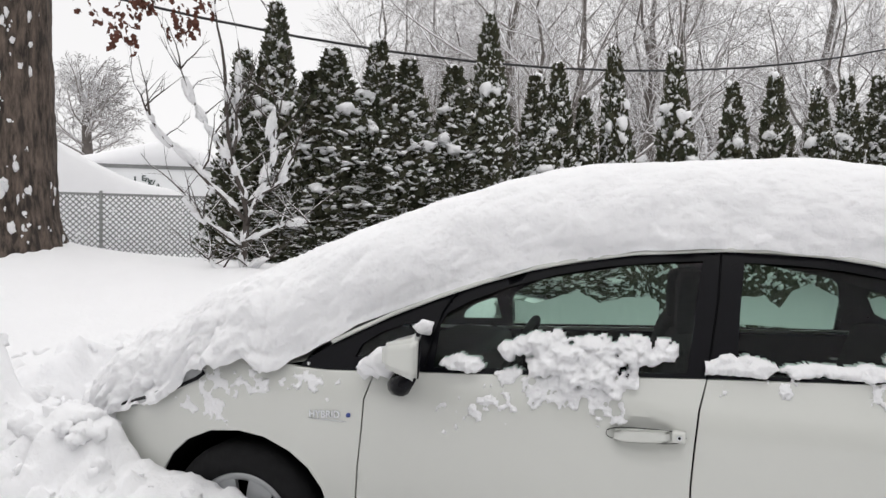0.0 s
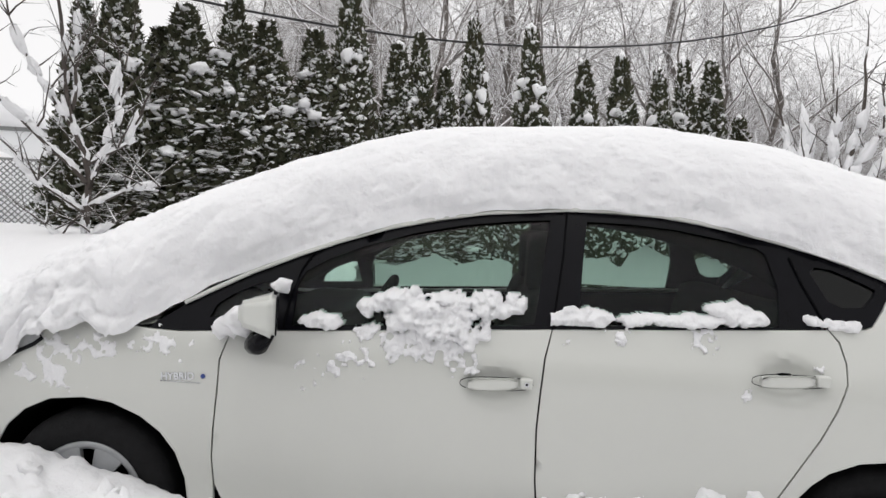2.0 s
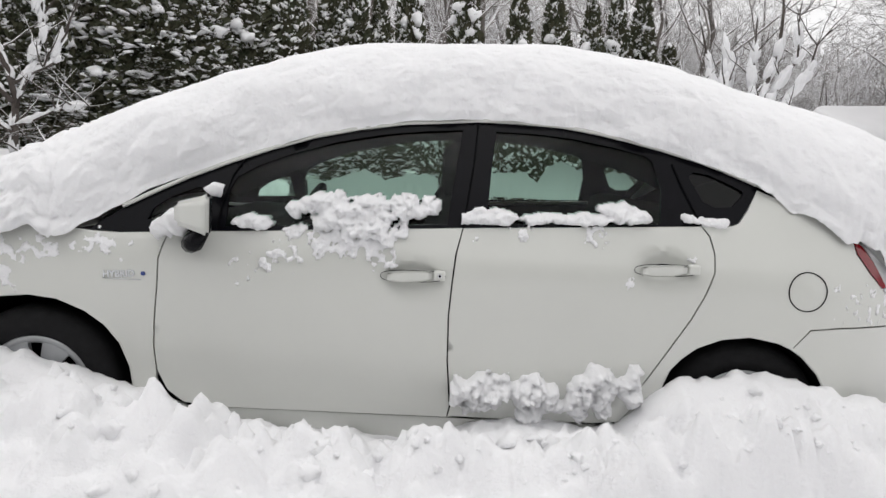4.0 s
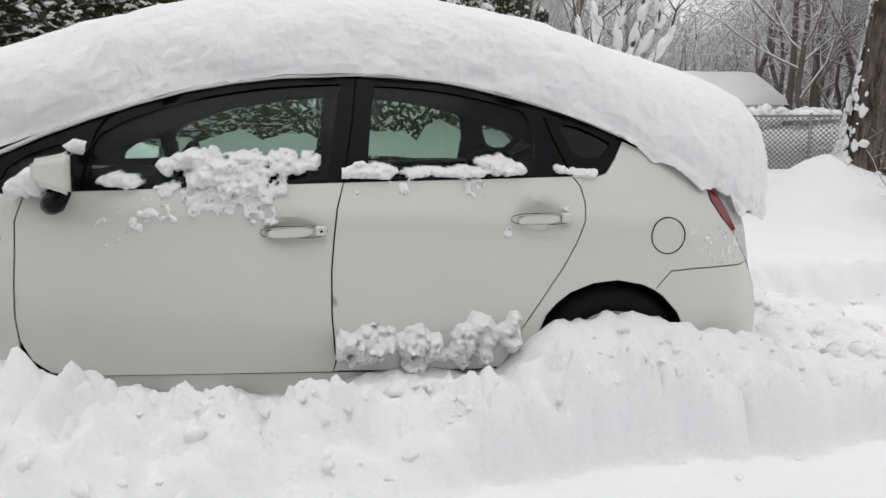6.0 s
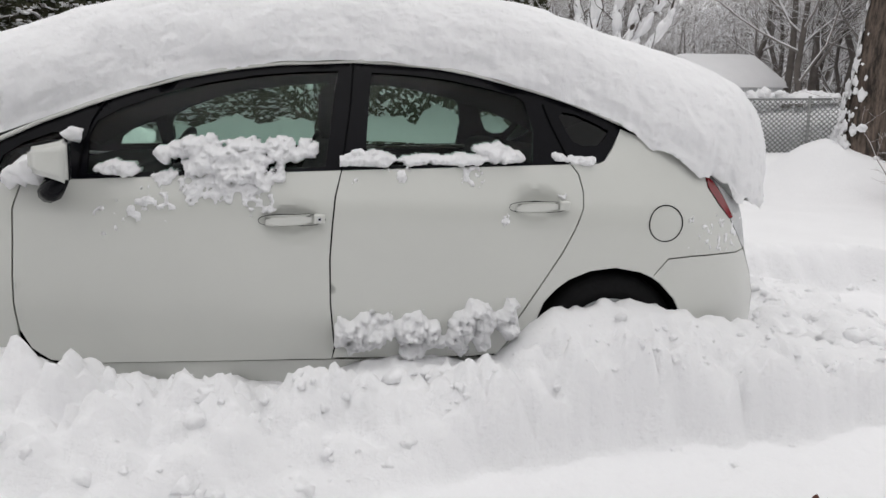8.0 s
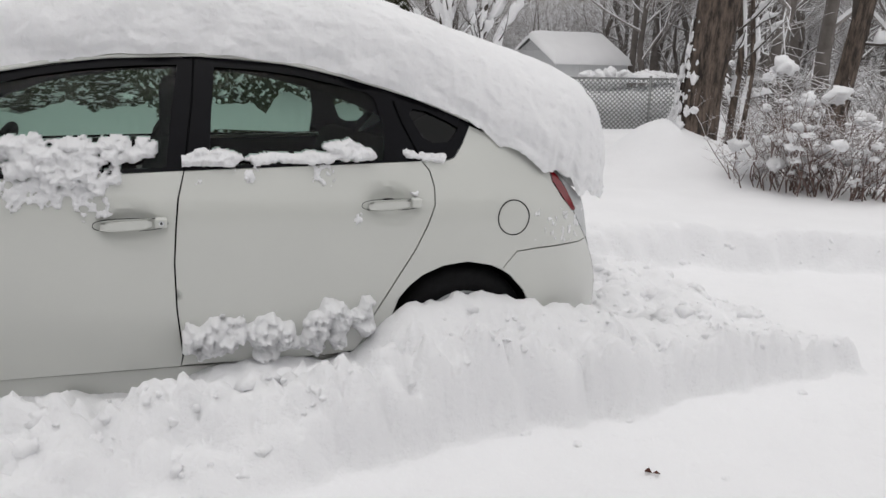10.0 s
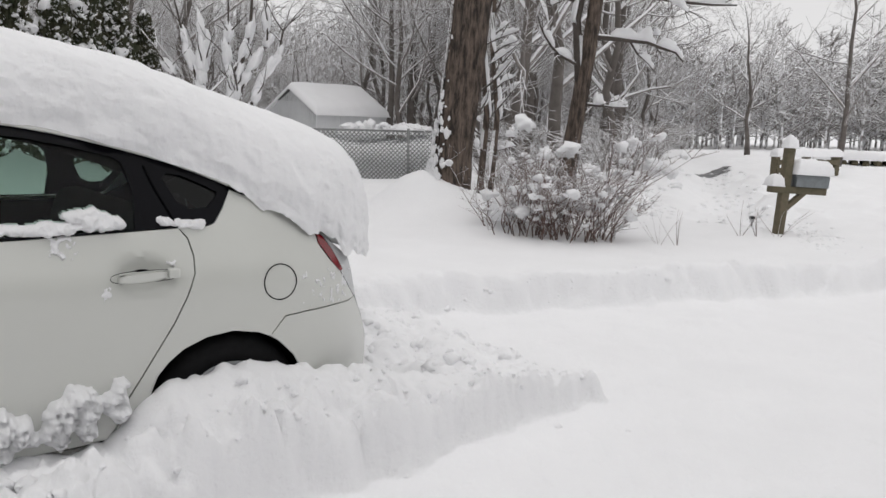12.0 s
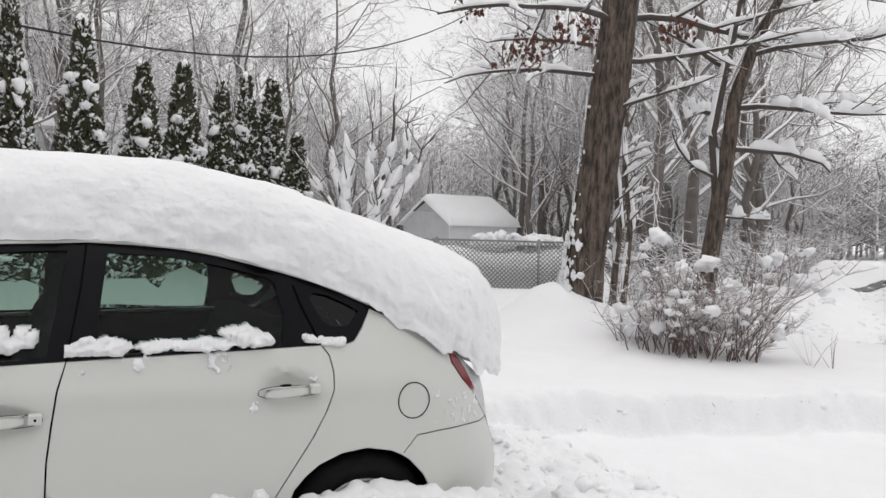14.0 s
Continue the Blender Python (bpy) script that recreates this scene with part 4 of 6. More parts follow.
# ---- trees, shrubs and what stands round the yard ----
BARK = snowy("oak_bark", (0.155, 0.118, 0.095), (0.032, 0.025, 0.021), 19, 0.70, 0.5, bump=1.0, stretch=(1, 1, 0.22))
for node in BARK.node_tree.nodes:
    if node.bl_idname == "ShaderNodeValToRGB":
        node.color_ramp.elements[0].position, node.color_ramp.elements[1].position = 0.40, 0.62
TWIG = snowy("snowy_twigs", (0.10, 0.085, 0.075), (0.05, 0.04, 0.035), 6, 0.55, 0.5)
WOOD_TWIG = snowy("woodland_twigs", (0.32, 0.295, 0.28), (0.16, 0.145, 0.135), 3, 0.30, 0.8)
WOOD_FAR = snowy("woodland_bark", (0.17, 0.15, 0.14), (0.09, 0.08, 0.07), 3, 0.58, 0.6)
STEM = snowy("red_brown_stems", (0.22, 0.15, 0.13), (0.11, 0.075, 0.065), 12, 0.55, 0.5)
CEDAR = material("cedar_foliage", (0.040, 0.052, 0.026), 0.85, vary=0.5, size=5, second=(0.070, 0.062, 0.036))
LEAF = material("dead_oak_leaf", (0.15, 0.055, 0.035), 0.85, vary=0.6, size=14)
GALV = material("galvanised_wire", (0.29, 0.295, 0.29), 0.55, metal=0.3, vary=0.3, size=4)
SIDING = material("pale_siding", (0.76, 0.77, 0.78), 0.7, vary=0.1, size=2, bump=0.1)
DIM = material("dark_edge", (0.10, 0.10, 0.10), 0.7, vary=0.3, size=6)
TIMBER = material("weathered_timber", (0.16, 0.13, 0.09), 0.9, vary=0.5, size=11, bump=0.5, bump_size=30, second=(0.09, 0.085, 0.05))
TIN = material("grey_tin", (0.23, 0.25, 0.26), 0.5, metal=0.4, vary=0.25, size=12)
INK = material("dark_green_ink", (0.03, 0.05, 0.045), 0.7)
CABLE = material("cable", (0.02, 0.02, 0.022), 0.6)
ASPHALT = material("wet_asphalt", (0.20, 0.20, 0.205), 0.6, vary=0.5, size=2, bump=0.3)


def gz(x, y):
    return float(ground(np.array([x]), np.array([y]))[0])


def limb(rng, start, way, length, radius, bag, level, spec, snow=None, least=0.0):
    """One limb with its side limbs, growing into bag; spec: per level (segments, children, spread, length ratio, droop, sides)."""
    seg, kids, spread, ratio, droop, sides = spec[level]
    pts, radii, p, d = [Vector(start)], [radius], Vector(start), Vector(way).normalized()
    for i in range(seg):
        d = (d + Vector((rng.gauss(0, 1), rng.gauss(0, 1), rng.gauss(0, 0.7))) * 0.16 + Vector((0, 0, droop))).normalized()
        p = p + d * (length / seg)
        pts.append(p.copy())
        radii.append(max(least, radius * (1 - 0.75 * (i + 1) / seg)))
    bag.add(tube(pts, radii, sides, close=False))
    if snow is not None and radius > snow[1]:
        pad(rng, pts[1:] if level == 0 else pts, radii, snow[0], snow[2])
    if level + 1 >= len(spec):
        return
    for k in range(kids):
        f = 0.25 + 0.75 * (k + rng.random()) / kids
        i = min(int(f * seg), seg - 1)
        q = pts[i].lerp(pts[i + 1], f * seg - i)
        dd = (pts[i + 1] - pts[i]).normalized()
        a = rng.uniform(0, 2 * math.pi)
        s = dd.orthogonal().normalized()
        s = Matrix.Rotation(a, 3, dd) @ s
        w = (dd * (1 - spread) + s * spread).normalized()
        limb(rng, q, w, length * ratio * (1.15 - 0.6 * f) * rng.uniform(0.7, 1.2), max(least, radii[i] * 0.55), bag, level + 1, spec, snow, least)


def pad(rng, pts, radii, bag, thick):
    """A ridge of snow lying along a limb, taller than wide, with uneven crest."""
    if len(pts) < 2:
        return
    fine, rad = [], []
    for i in range(len(pts) - 1):
        for k in range(4):
            fine.append(pts[i].lerp(pts[i + 1], k / 4))
            rad.append(radii[min(i, len(radii) - 1)])
    n = len(fine)
    i = rng.randrange(0, 3)
    phase = rng.random() * 40
    while i < n - 3:
        stop = min(n, i + rng.randrange(5, 14))
        run = fine[i:stop]
        m = len(run)
        if m < 3:
            break
        vs, fs = [], []
        for k, p in enumerate(run):
            d = run[min(k + 1, m - 1)] - run[max(k - 1, 0)]
            if d.length < 1e-5:
                d = Vector((1, 0, 0))
            d.normalize()
            flat = 1 - abs(d.z)
            env = math.sin(math.pi * (k + 0.35) / (m - 0.3)) ** 0.45
            h = thick * (0.45 + 0.75 * flat) * env * (0.85 + 0.8 * noise.noise(Vector((phase + k * 0.45, 0, 0))))
            w = thick * 0.42 * env * (0.9 + 0.8 * noise.noise(Vector((0, phase + k * 0.5, 0)))) + rad[i + k] * 0.5
            s = Vector((d.y, -d.x, 0))
            s = s.normalized() if s.length > 1e-3 else Vector((1, 0, 0))
            up = s.cross(d).normalized()
            if up.z < 0:
                up = -up
            c = p + up * rad[i + k] * 0.4
            j1, j2 = noise.noise(c * 9) * 0.25, noise.noise(c * 9 + Vector((5, 0, 0))) * 0.25
            vs += [c - s * w * (0.8 + j1), c - s * w * (0.75 + j2) + up * h * 0.55, c - s * w * 0.25 + up * h * (1 + j1), c + s * w * 0.3 + up * h * (0.95 + j2), c + s * w * (0.8 + j1) + up * h * 0.5, c + s * w * (0.8 + j2), c - up * rad[i + k] * 0.2]
        for k in range(m - 1):
            for q in range(7):
                fs.append((k * 7 + q, k * 7 + (q + 1) % 7, (k + 1) * 7 + (q + 1) % 7, (k + 1) * 7 + q))
        fs += [tuple(reversed(range(7))), tuple(range((m - 1) * 7, m * 7))]
        bag.add((vs, fs))
        i = stop + rng.randrange(0, 4)


def tree(name, label, at, seed, trunk, spec, bark, twig, group="", kind="", snow=None, category="tree"):
    """A bare tree: trunk = list of (point, radius) with limbs from its upper part."""
    rng = random.Random(seed)
    top = thing(name, label, category, Matrix.Translation(at), group, kind)
    t_ = Bag()
    pts = [Vector(p) for p, r in trunk]
    t_.add(tube(pts, [r for p, r in trunk], 14))
    part("trunk", t_.mesh("trunk", bark), None, top)
    return top, rng


def fill(top, bag, twig, name="crown"):
    part(name, bag.mesh(name, twig), None, top)


# woodland trees: six kinds, copied
WOOD = [(6, 9, 0.55, 0.52, 0.05, 6), (5, 8, 0.5, 0.5, 0.05, 4), (4, 8, 0.55, 0.55, 0.03, 3), (2, 0, 0.5, 0.5, 0.0, 3)]
kinds = []
for k in range(6):
    rng = random.Random(100 + k)
    h = (9.5, 11, 8.5, 12, 10, 7.5)[k]
    r = 0.05 + 0.009 * h * rng.uniform(0.6, 1.1)
    top = thing("woodland_tree", "bare grey woodland tree with snow along its branches", "tree", pose(0, -400, 0), "woods behind the yard")
    lean = Vector((rng.uniform(-0.5, 0.5), rng.uniform(-0.5, 0.5), 0))
    tr, br, pts, radii = Bag(), Bag(), [], []
    for i in range(9):
        f = i / 8
        pts.append(Vector((rng.uniform(-0.2, 0.2), rng.uniform(-0.2, 0.2), h * f)) + lean * f * f)
        radii.append(r * (1 - 0.92 * f) * (1.35 if i == 0 else 1))
    tr.add(tube(pts, radii, 9))
    for j in range(15):
        f = 0.16 + 0.82 * (j + rng.random()) / 15
        i = min(int(f * 8), 7)
        a = rng.uniform(0, 6.28)
        limb(rng, pts[i].lerp(pts[i + 1], f * 8 - i), (math.cos(a), math.sin(a), rng.uniform(0.35, 1.2)), h * (0.50 - 0.27 * f) * rng.uniform(0.6, 1.25), radii[i] * 0.5, br, 1, WOOD, None, 0.0050)
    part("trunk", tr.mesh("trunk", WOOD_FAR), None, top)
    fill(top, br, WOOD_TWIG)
    kinds.append(top)
rng = random.Random(5)
spots = []
for k in range(108):
    u = rng.random()
    x = -9 + 56 * u
    y = rng.uniform(15, 27) if k % 3 else rng.uniform(27, 48)
    if x > 16:
        y = y - (x - 16) * 0.30 + 2
    if x < -3:
        y += 8
    spots.append((x, y))
for k in range(22):
    spots.append((rng.uniform(-8, 8), rng.uniform(17, 33)))
for k in range(30):
    spots.append((rng.uniform(12, 34), rng.uniform(13, 30)))
spots += [(13.6, 9.4), (15.2, 9.8), (17.5, 13.0), (19, 14.5), (7.5, 17.5), (18.5, 10.6), (20.5, 12.0), (22.0, 13.5)]
first = True
for x, y in spots:
    if y < 0.655 * (x - 13.2) + 3.8 + 2.2 and x > 12.8:
        continue
    az = math.degrees(math.atan2(x - 1.6, y + 2.6))
    if 26 < az < 35 and y < 24 and y > 9 or abs(x - 2.5) < 3.5 and 20 < y < 24:
        continue
    s = rng.uniform(0.8, 1.25) * (0.75 if x > 26 else 1.0) * (0.62 if 14 < az < 33 else 1.0)
    m = pose(x, y, gz(x, y) - 0.15, 0, 0, rng.uniform(0, 360)) @ Matrix.Diagonal((s, s, s, 1))
    src = kinds[rng.randrange(6)]
    copy_thing(src, m)
for j, src in enumerate(kinds):
    x, y = ((-2, 24), (4, 26), (9, 22), (20, 22), (28, 20), (36, 16))[j]
    src.matrix_world = pose(x, y, gz(x, y) - 0.15)
copy_thing(kinds[1], pose(29.2, 8.7, gz(29.2, 8.7) - 0.1, 0, 0, 40) @ Matrix.Diagonal((0.8, 0.8, 0.8, 1)))
# the far lone tree beyond the fence
rng = random.Random(8)
top = thing("distant_tree", "distant spreading bare tree with frosted crown", "tree", pose(-28.3, 31.6, 5.3) @ Matrix.Diagonal((1.22, 1.22, 1.12, 1)))
tr, br = Bag(), Bag()
tr.add(tube([(0, 0, -2), (0.1, 0, 1.2), (0, 0, 3.4), (0.1, 0, 5.2)], [0.34, 0.27, 0.2, 0.05], 8))
for k in range(34):
    f = 0.12 + 0.85 * (k + rng.random()) / 34
    a = rng.uniform(0, 6.28)
    limb(rng, (0.05, 0, 1.0 + 4.0 * f), (math.cos(a), math.sin(a), 0.25 + 1.1 * f), 3.3 * (1.05 - 0.45 * f) * rng.uniform(0.75, 1.1), 0.07, br, 1, [0, (5, 8, 0.5, 0.5, 0.03, 4), (4, 6, 0.55, 0.55, 0.02, 3), (2, 0, 0.5, 0.5, 0, 3)], None, 0.017)
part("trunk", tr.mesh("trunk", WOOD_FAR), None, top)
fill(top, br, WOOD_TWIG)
# a row of far woods that closes the view
bag = Bag()
rng = random.Random(11)
for k in range(1250):
    a = rng.uniform(-30, 105)
    d = rng.uniform(52, 78)
    x, y = 2 + d * math.sin(radians(a)), d * math.cos(radians(a))
    if a < -5:
        d += 25
        x, y = 2 + d * math.sin(radians(a)), d * math.cos(radians(a))
    h = rng.uniform(5.5, 9.5) + (2.0 if a < 55 else 0.0)
    z0 = 0.0 if a > 0 else 1.2
    bag.add(tube([(x, y, z0 - 1), (x + rng.uniform(-0.6, 0.6), y, z0 + h)], [0.11, 0.025], 4, close=False))
    for j in range(18):
        f = rng.uniform(0.08, 0.95)
        b_ = rng.uniform(0, 6.28)
        L_ = h * 0.40 * (1.2 - f)
        p0 = Vector((x, y, z0 + h * f))
        p1 = p0 + Vector((math.cos(b_), math.sin(b_), rng.uniform(0.2, 0.9))) * L_
        bag.add(tube([p0, p1], [0.045, 0.018], 3, close=False))
        for q in range(4):
            g_ = rng.uniform(0.2, 1)
            c_ = rng.uniform(0, 6.28)
            p2 = p0.lerp(p1, g_)
            bag.add(tube([p2, p2 + Vector((math.cos(c_), math.sin(c_), rng.uniform(-0.1, 0.8))) * L_ * 0.5], [0.035, 0.012], 3, close=False))
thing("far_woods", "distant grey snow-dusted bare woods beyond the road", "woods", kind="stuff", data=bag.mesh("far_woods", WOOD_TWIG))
# thicket under the trees
bag = Bag()
rng = random.Random(12)
for k in range(1500):
    x = rng.uniform(9.5, 42)
    y = rng.uniform(7.5, 24) + max(0, x - 14) * 0.12
    if y < 0.655 * (x - 13.2) + 3.8 + 1.8 or (9.0 < x < 18 and y > 9.5):
        continue
    z = gz(x, y) - 0.05
    if math.degrees(math.atan2(x - 1.6, y + 2.6)) < 42.5:
        continue
    n = rng.randrange(2, 5)
    for j in range(n):
        a = rng.uniform(0, 6.28)
        h = rng.uniform(0.7, 2.6)
        p = [Vector((x, y, z))]
        d = Vector((math.cos(a) * 0.4, math.sin(a) * 0.4, 1))
        for i in range(4):
            p.append(p[-1] + d.normalized() * h / 4)
            d = d + Vector((math.cos(a) * 0.35, math.sin(a) * 0.35, -0.28)) + Vector((rng.gauss(0, 0.2), rng.gauss(0, 0.2), 0))
        bag.add(tube(p, [0.018, 0.015, 0.012, 0.009, 0.006], 3, close=False))
        for i in range(7):
            q = p[1 + i % 4]
            w = Vector((rng.gauss(0, 1), rng.gauss(0, 1), rng.uniform(-0.1, 0.8))).normalized()
            bag.add(tube([q, q + w * rng.uniform(0.25, 0.7)], [0.010, 0.004], 3, close=False))
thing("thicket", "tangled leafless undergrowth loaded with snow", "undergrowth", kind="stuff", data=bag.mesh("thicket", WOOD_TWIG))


# arborvitae: dark columns of flat sprays with clods of snow on them
def arborvitae(seed, height=4.0, width=0.52):
    rng = random.Random(seed)
    top = thing("arborvitae", "dark green columnar arborvitae with clumps of snow", "evergreen tree", pose(0, -400, 0), "row of arborvitae")
    t_, f_, s_ = Bag(), Bag(), Bag()
    t_.add(tube([(0, 0, -0.3), (0, 0, height * 0.5), (0.02, 0, height * 0.93)], [0.07, 0.05, 0.01], 8))
    part("trunk", t_.mesh("trunk", BARK), None, top)

    def radius(f, a):
        lobes = 0.16 * math.sin(3 * a + seed) * math.sin(9 * f + seed) + 0.22 * noise.noise(Vector((math.cos(a) * 1.6, math.sin(a) * 1.6, f * 9 + seed * 5)))
        return max(0.03, width * ((1 - f) ** 0.78) * (0.35 + 0.65 * min(1, f * 5 + 0.5)) * (1 + lobes))

    rows_ = []
    for i in range(15):
        for k in range(9):
            a = 2 * math.pi * k / 9
            f = i / 14
            r = radius(f, a) * 0.72
            rows_.append((r * math.cos(a), r * math.sin(a), height * (0.02 + 0.95 * f)))
    f_.add((rows_, [(i * 9 + k, i * 9 + (k + 1) % 9, (i + 1) * 9 + (k + 1) % 9, (i + 1) * 9 + k) for i in range(14) for k in range(9)]))
    for k in range(2100):
        rng.random()
        f = min(0.99, rng.random() ** 1.25)
        a = rng.uniform(0, 6.283)
        r = radius(f, a) * rng.uniform(0.72, 1.05)
        c = Vector((r * math.cos(a), r * math.sin(a), height * (0.02 + 0.97 * f)))
        out = Vector((math.cos(a), math.sin(a), 0))
        for j in range(5):
            d = (out * rng.uniform(0.1, 0.7) + Vector((rng.gauss(0, 0.35), rng.gauss(0, 0.35), rng.uniform(0.4, 1.8)))).normalized()
            s = d.cross(Vector((rng.gauss(0, 1), rng.gauss(0, 1), rng.gauss(0, 1)))).normalized()
            L_ = rng.uniform(0.05, 0.13)
            w = L_ * rng.uniform(0.14, 0.26)
            p = c + s * rng.uniform(-0.04, 0.04)
            f_.add(([p, p + d * L_ * 0.5 + s * w, p + d * L_, p + d * L_ * 0.5 - s * w], [(0, 1, 2, 3)]))
    for k in range(1900):
        f = min(0.97, rng.random() ** 1.2)
        a = rng.uniform(0, 6.283)
        r = radius(f, a) * rng.uniform(0.85, 1.06)
        v_, q_ = clod(rng.random() * 50, rng.choice((0.012, 0.015, 0.02, 0.025, 0.034)) * rng.uniform(0.7, 1.3), 0.9, 1)
        c = Vector((r * math.cos(a), r * math.sin(a), height * (0.02 + 0.97 * f)))
        tilt = Matrix.Rotation(rng.uniform(0, 6.28), 3, "Z")
        s_.add(([c + tilt @ Vector((v.x * 1.7, v.y * 0.9, v.z - 0.75 * v.x)) for v in v_], q_))
    for k in range(9):
        f, a = rng.uniform(0.1, 0.8), rng.uniform(0, 6.283)
        r = radius(f, a)
        v_, q_ = clod(rng.random() * 50, rng.uniform(0.06, 0.10), 1.1, 2)
        s_.add(([Vector((r * math.cos(a), r * math.sin(a), height * f)) + v for v in v_], q_))
    v_, q_ = clod(seed * 1.7, 0.07, 1.7, 2)
    s_.add(([v + Vector((0.01, 0, height * 0.985)) for v in v_], q_))
    part("foliage", f_.mesh("foliage", CEDAR, False), None, top)
    part("snow_load", s_.mesh("snow_load", SNOW_LOOSE), None, top, "white snow clumps on the sprays")
    return top


arbs = [arborvitae(s) for s in (1, 2, 3, 4)]
ROW = [(-2.86, 5.0, 3.75, 0.92), (-2.58, 5.26, 4.35, 0.95), (-2.30, 5.6, 3.6, 1.25), (-2.03, 5.61, 3.86, 1.35), (-1.56, 5.9, 4.0, 1.15), (-1.24, 6.08, 3.79, 1.2), (-0.75, 6.41, 3.76, 1.15), (-0.34, 6.66, 4.46, 1.05),
       (0.2, 7.03, 3.73, 1.15), (0.47, 7.15, 3.9, 1.0), (0.78, 7.35, 3.47, 0.9), (1.17, 7.6, 4.2, 0.95), (1.97, 8.1, 4.2, 1.1), (2.78, 8.61, 3.83, 1.15), (3.40, 9.0, 3.98, 1.2), (4.05, 9.4, 3.85, 1.1), (4.52, 9.7, 4.05, 1.1), (5.05, 10.05, 4.1, 1.35), (5.6, 10.3, 3.2, 1.2)]
rng = random.Random(3)
for k, (x, y, topz, wide) in enumerate(ROW):
    wide *= 0.84 if x > -0.6 else 0.95
    z = gz(x, y) - 0.1
    sz = (topz - z) / 4.05
    m = pose(x, y, z, 0, 0, rng.uniform(0, 360)) @ Matrix.Diagonal((wide, wide, sz, 1))
    if k >= 4:
        copy_thing(arbs[k % 4], m)
# low growth filling between the columns
for x, y, topz, wide in ((-1.55, 5.4, 2.45, 1.15), (-0.9, 5.95, 2.3, 1.1), (-0.1, 6.4, 2.2, 1.2), (0.4, 6.7, 2.35, 1.0), (-2.42, 4.85, 2.2, 0.95), (-0.5, 6.2, 2.5, 1.1), (0.75, 7.0, 2.2, 1.2)):
    z = gz(x, y) - 0.1
    copy_thing(arbs[rng.randrange(4)], pose(x, y, z, 0, 0, rng.uniform(0, 360)) @ Matrix.Diagonal((wide, wide, (topz - z) / 4.05, 1)))["label"] = "low dark green evergreen weighed down by snow"

for k in range(4):
    x, y, topz, wide = ROW[k]
    z = gz(x, y) - 0.1
    arbs[k].matrix_world = pose(x, y, z) @ Matrix.Diagonal((wide, wide, (topz - z) / 4.05, 1))


def big_trunk(name, label, line, radii, seed, furrow=0.035):
    """A thick trunk with furrowed bark and a flared foot."""
    rng = random.Random(seed)
    top = thing(name, label, "tree", Matrix.Translation(line[0]))
    base = Vector(line[0])
    n, sides = 120, 80
    vs, fs = [], []
    for i in range(n + 1):
        f = i / n * (len(line) - 1)
        j = min(int(f), len(line) - 2)
        p = Vector(line[j]).lerp(Vector(line[j + 1]), f - j) - base
        r = radii[j] + (radii[j + 1] - radii[j]) * (f - j)
        for k in range(sides):
            a = 2 * math.pi * k / sides
            q = noise.noise(Vector((math.cos(a) * 6 + seed, math.sin(a) * 6, p.z * 0.9))) + 0.6 * noise.noise(Vector((math.cos(a) * 13, math.sin(a) * 13 + seed, p.z * 2.2))) + 0.5 * noise.noise(Vector((math.cos(a) * 24, math.sin(a) * 24 + seed, p.z * 7)))
            rr = r * (1 + furrow * 2.2 * q)
            vs.append((p.x + rr * math.cos(a), p.y + rr * math.sin(a), p.z))
    for i in range(n):
        for k in range(sides):
            fs.append((i * sides + k, i * sides + (k + 1) % sides, (i + 1) * sides + (k + 1) % sides, (i + 1) * sides + k))
    part("trunk", mesh("trunk", vs, fs, BARK), None, top)
    return top, rng, base


def plaster(top, rng, spots_, name="snow_load", lean=(0.0, 0.0)):
    """Snow stuck to bark: (x, y, z, size, flatness) from the tree's foot."""
    bag = Bag()
    for x, y, z, r, fl in spots_:
        v_, q_ = clod(rng.random() * 60, r, fl, 2)
        out = Vector((x - z * lean[0], y - z * lean[1], 0))
        out = out.normalized() if out.length > 1e-3 else Vector((1, 0, 0))
        bag.add(([v - out * v.dot(out) * 0.78 + Vector((x, y, z)) for v in v_], q_))
    part(name, bag.mesh(name, SNOW_LOOSE), None, top, "snow stuck to the bark")


def oak_leaves(rng, centres, count, spread, name="leaves"):
    bag = Bag()
    for c in centres:
        for k in range(count):
            p = Vector(c) + Vector((rng.gauss(0, spread), rng.gauss(0, spread), rng.gauss(0, spread * 0.8)))
            d = Vector((rng.gauss(0, 0.6), rng.gauss(0, 0.6), -1)).normalized()
            s = d.cross(Vector((rng.gauss(0, 1), rng.gauss(0, 1), 0.1))).normalized()
            L_ = rng.uniform(0.06, 0.11)
            w = L_ * 0.32
            nrm = d.cross(s) * L_ * 0.15
            v_ = [p, p + d * L_ * 0.3 + s * w, p + d * L_ * 0.45 + s * w * 0.5 + nrm, p + d * L_ * 0.65 + s * w * 0.9, p + d * L_, p + d * L_ * 0.65 - s * w * 0.9, p + d * L_ * 0.45 - s * w * 0.5 + nrm, p + d * L_ * 0.3 - s * w]
            bag.add((v_, [(0, 1, 2, 7), (7, 2, 6), (2, 3, 4, 5, 6)][:1] + [(0, 2, 6), (2, 3, 4), (2, 4, 6), (4, 5, 6), (0, 6, 7)]))
    return bag


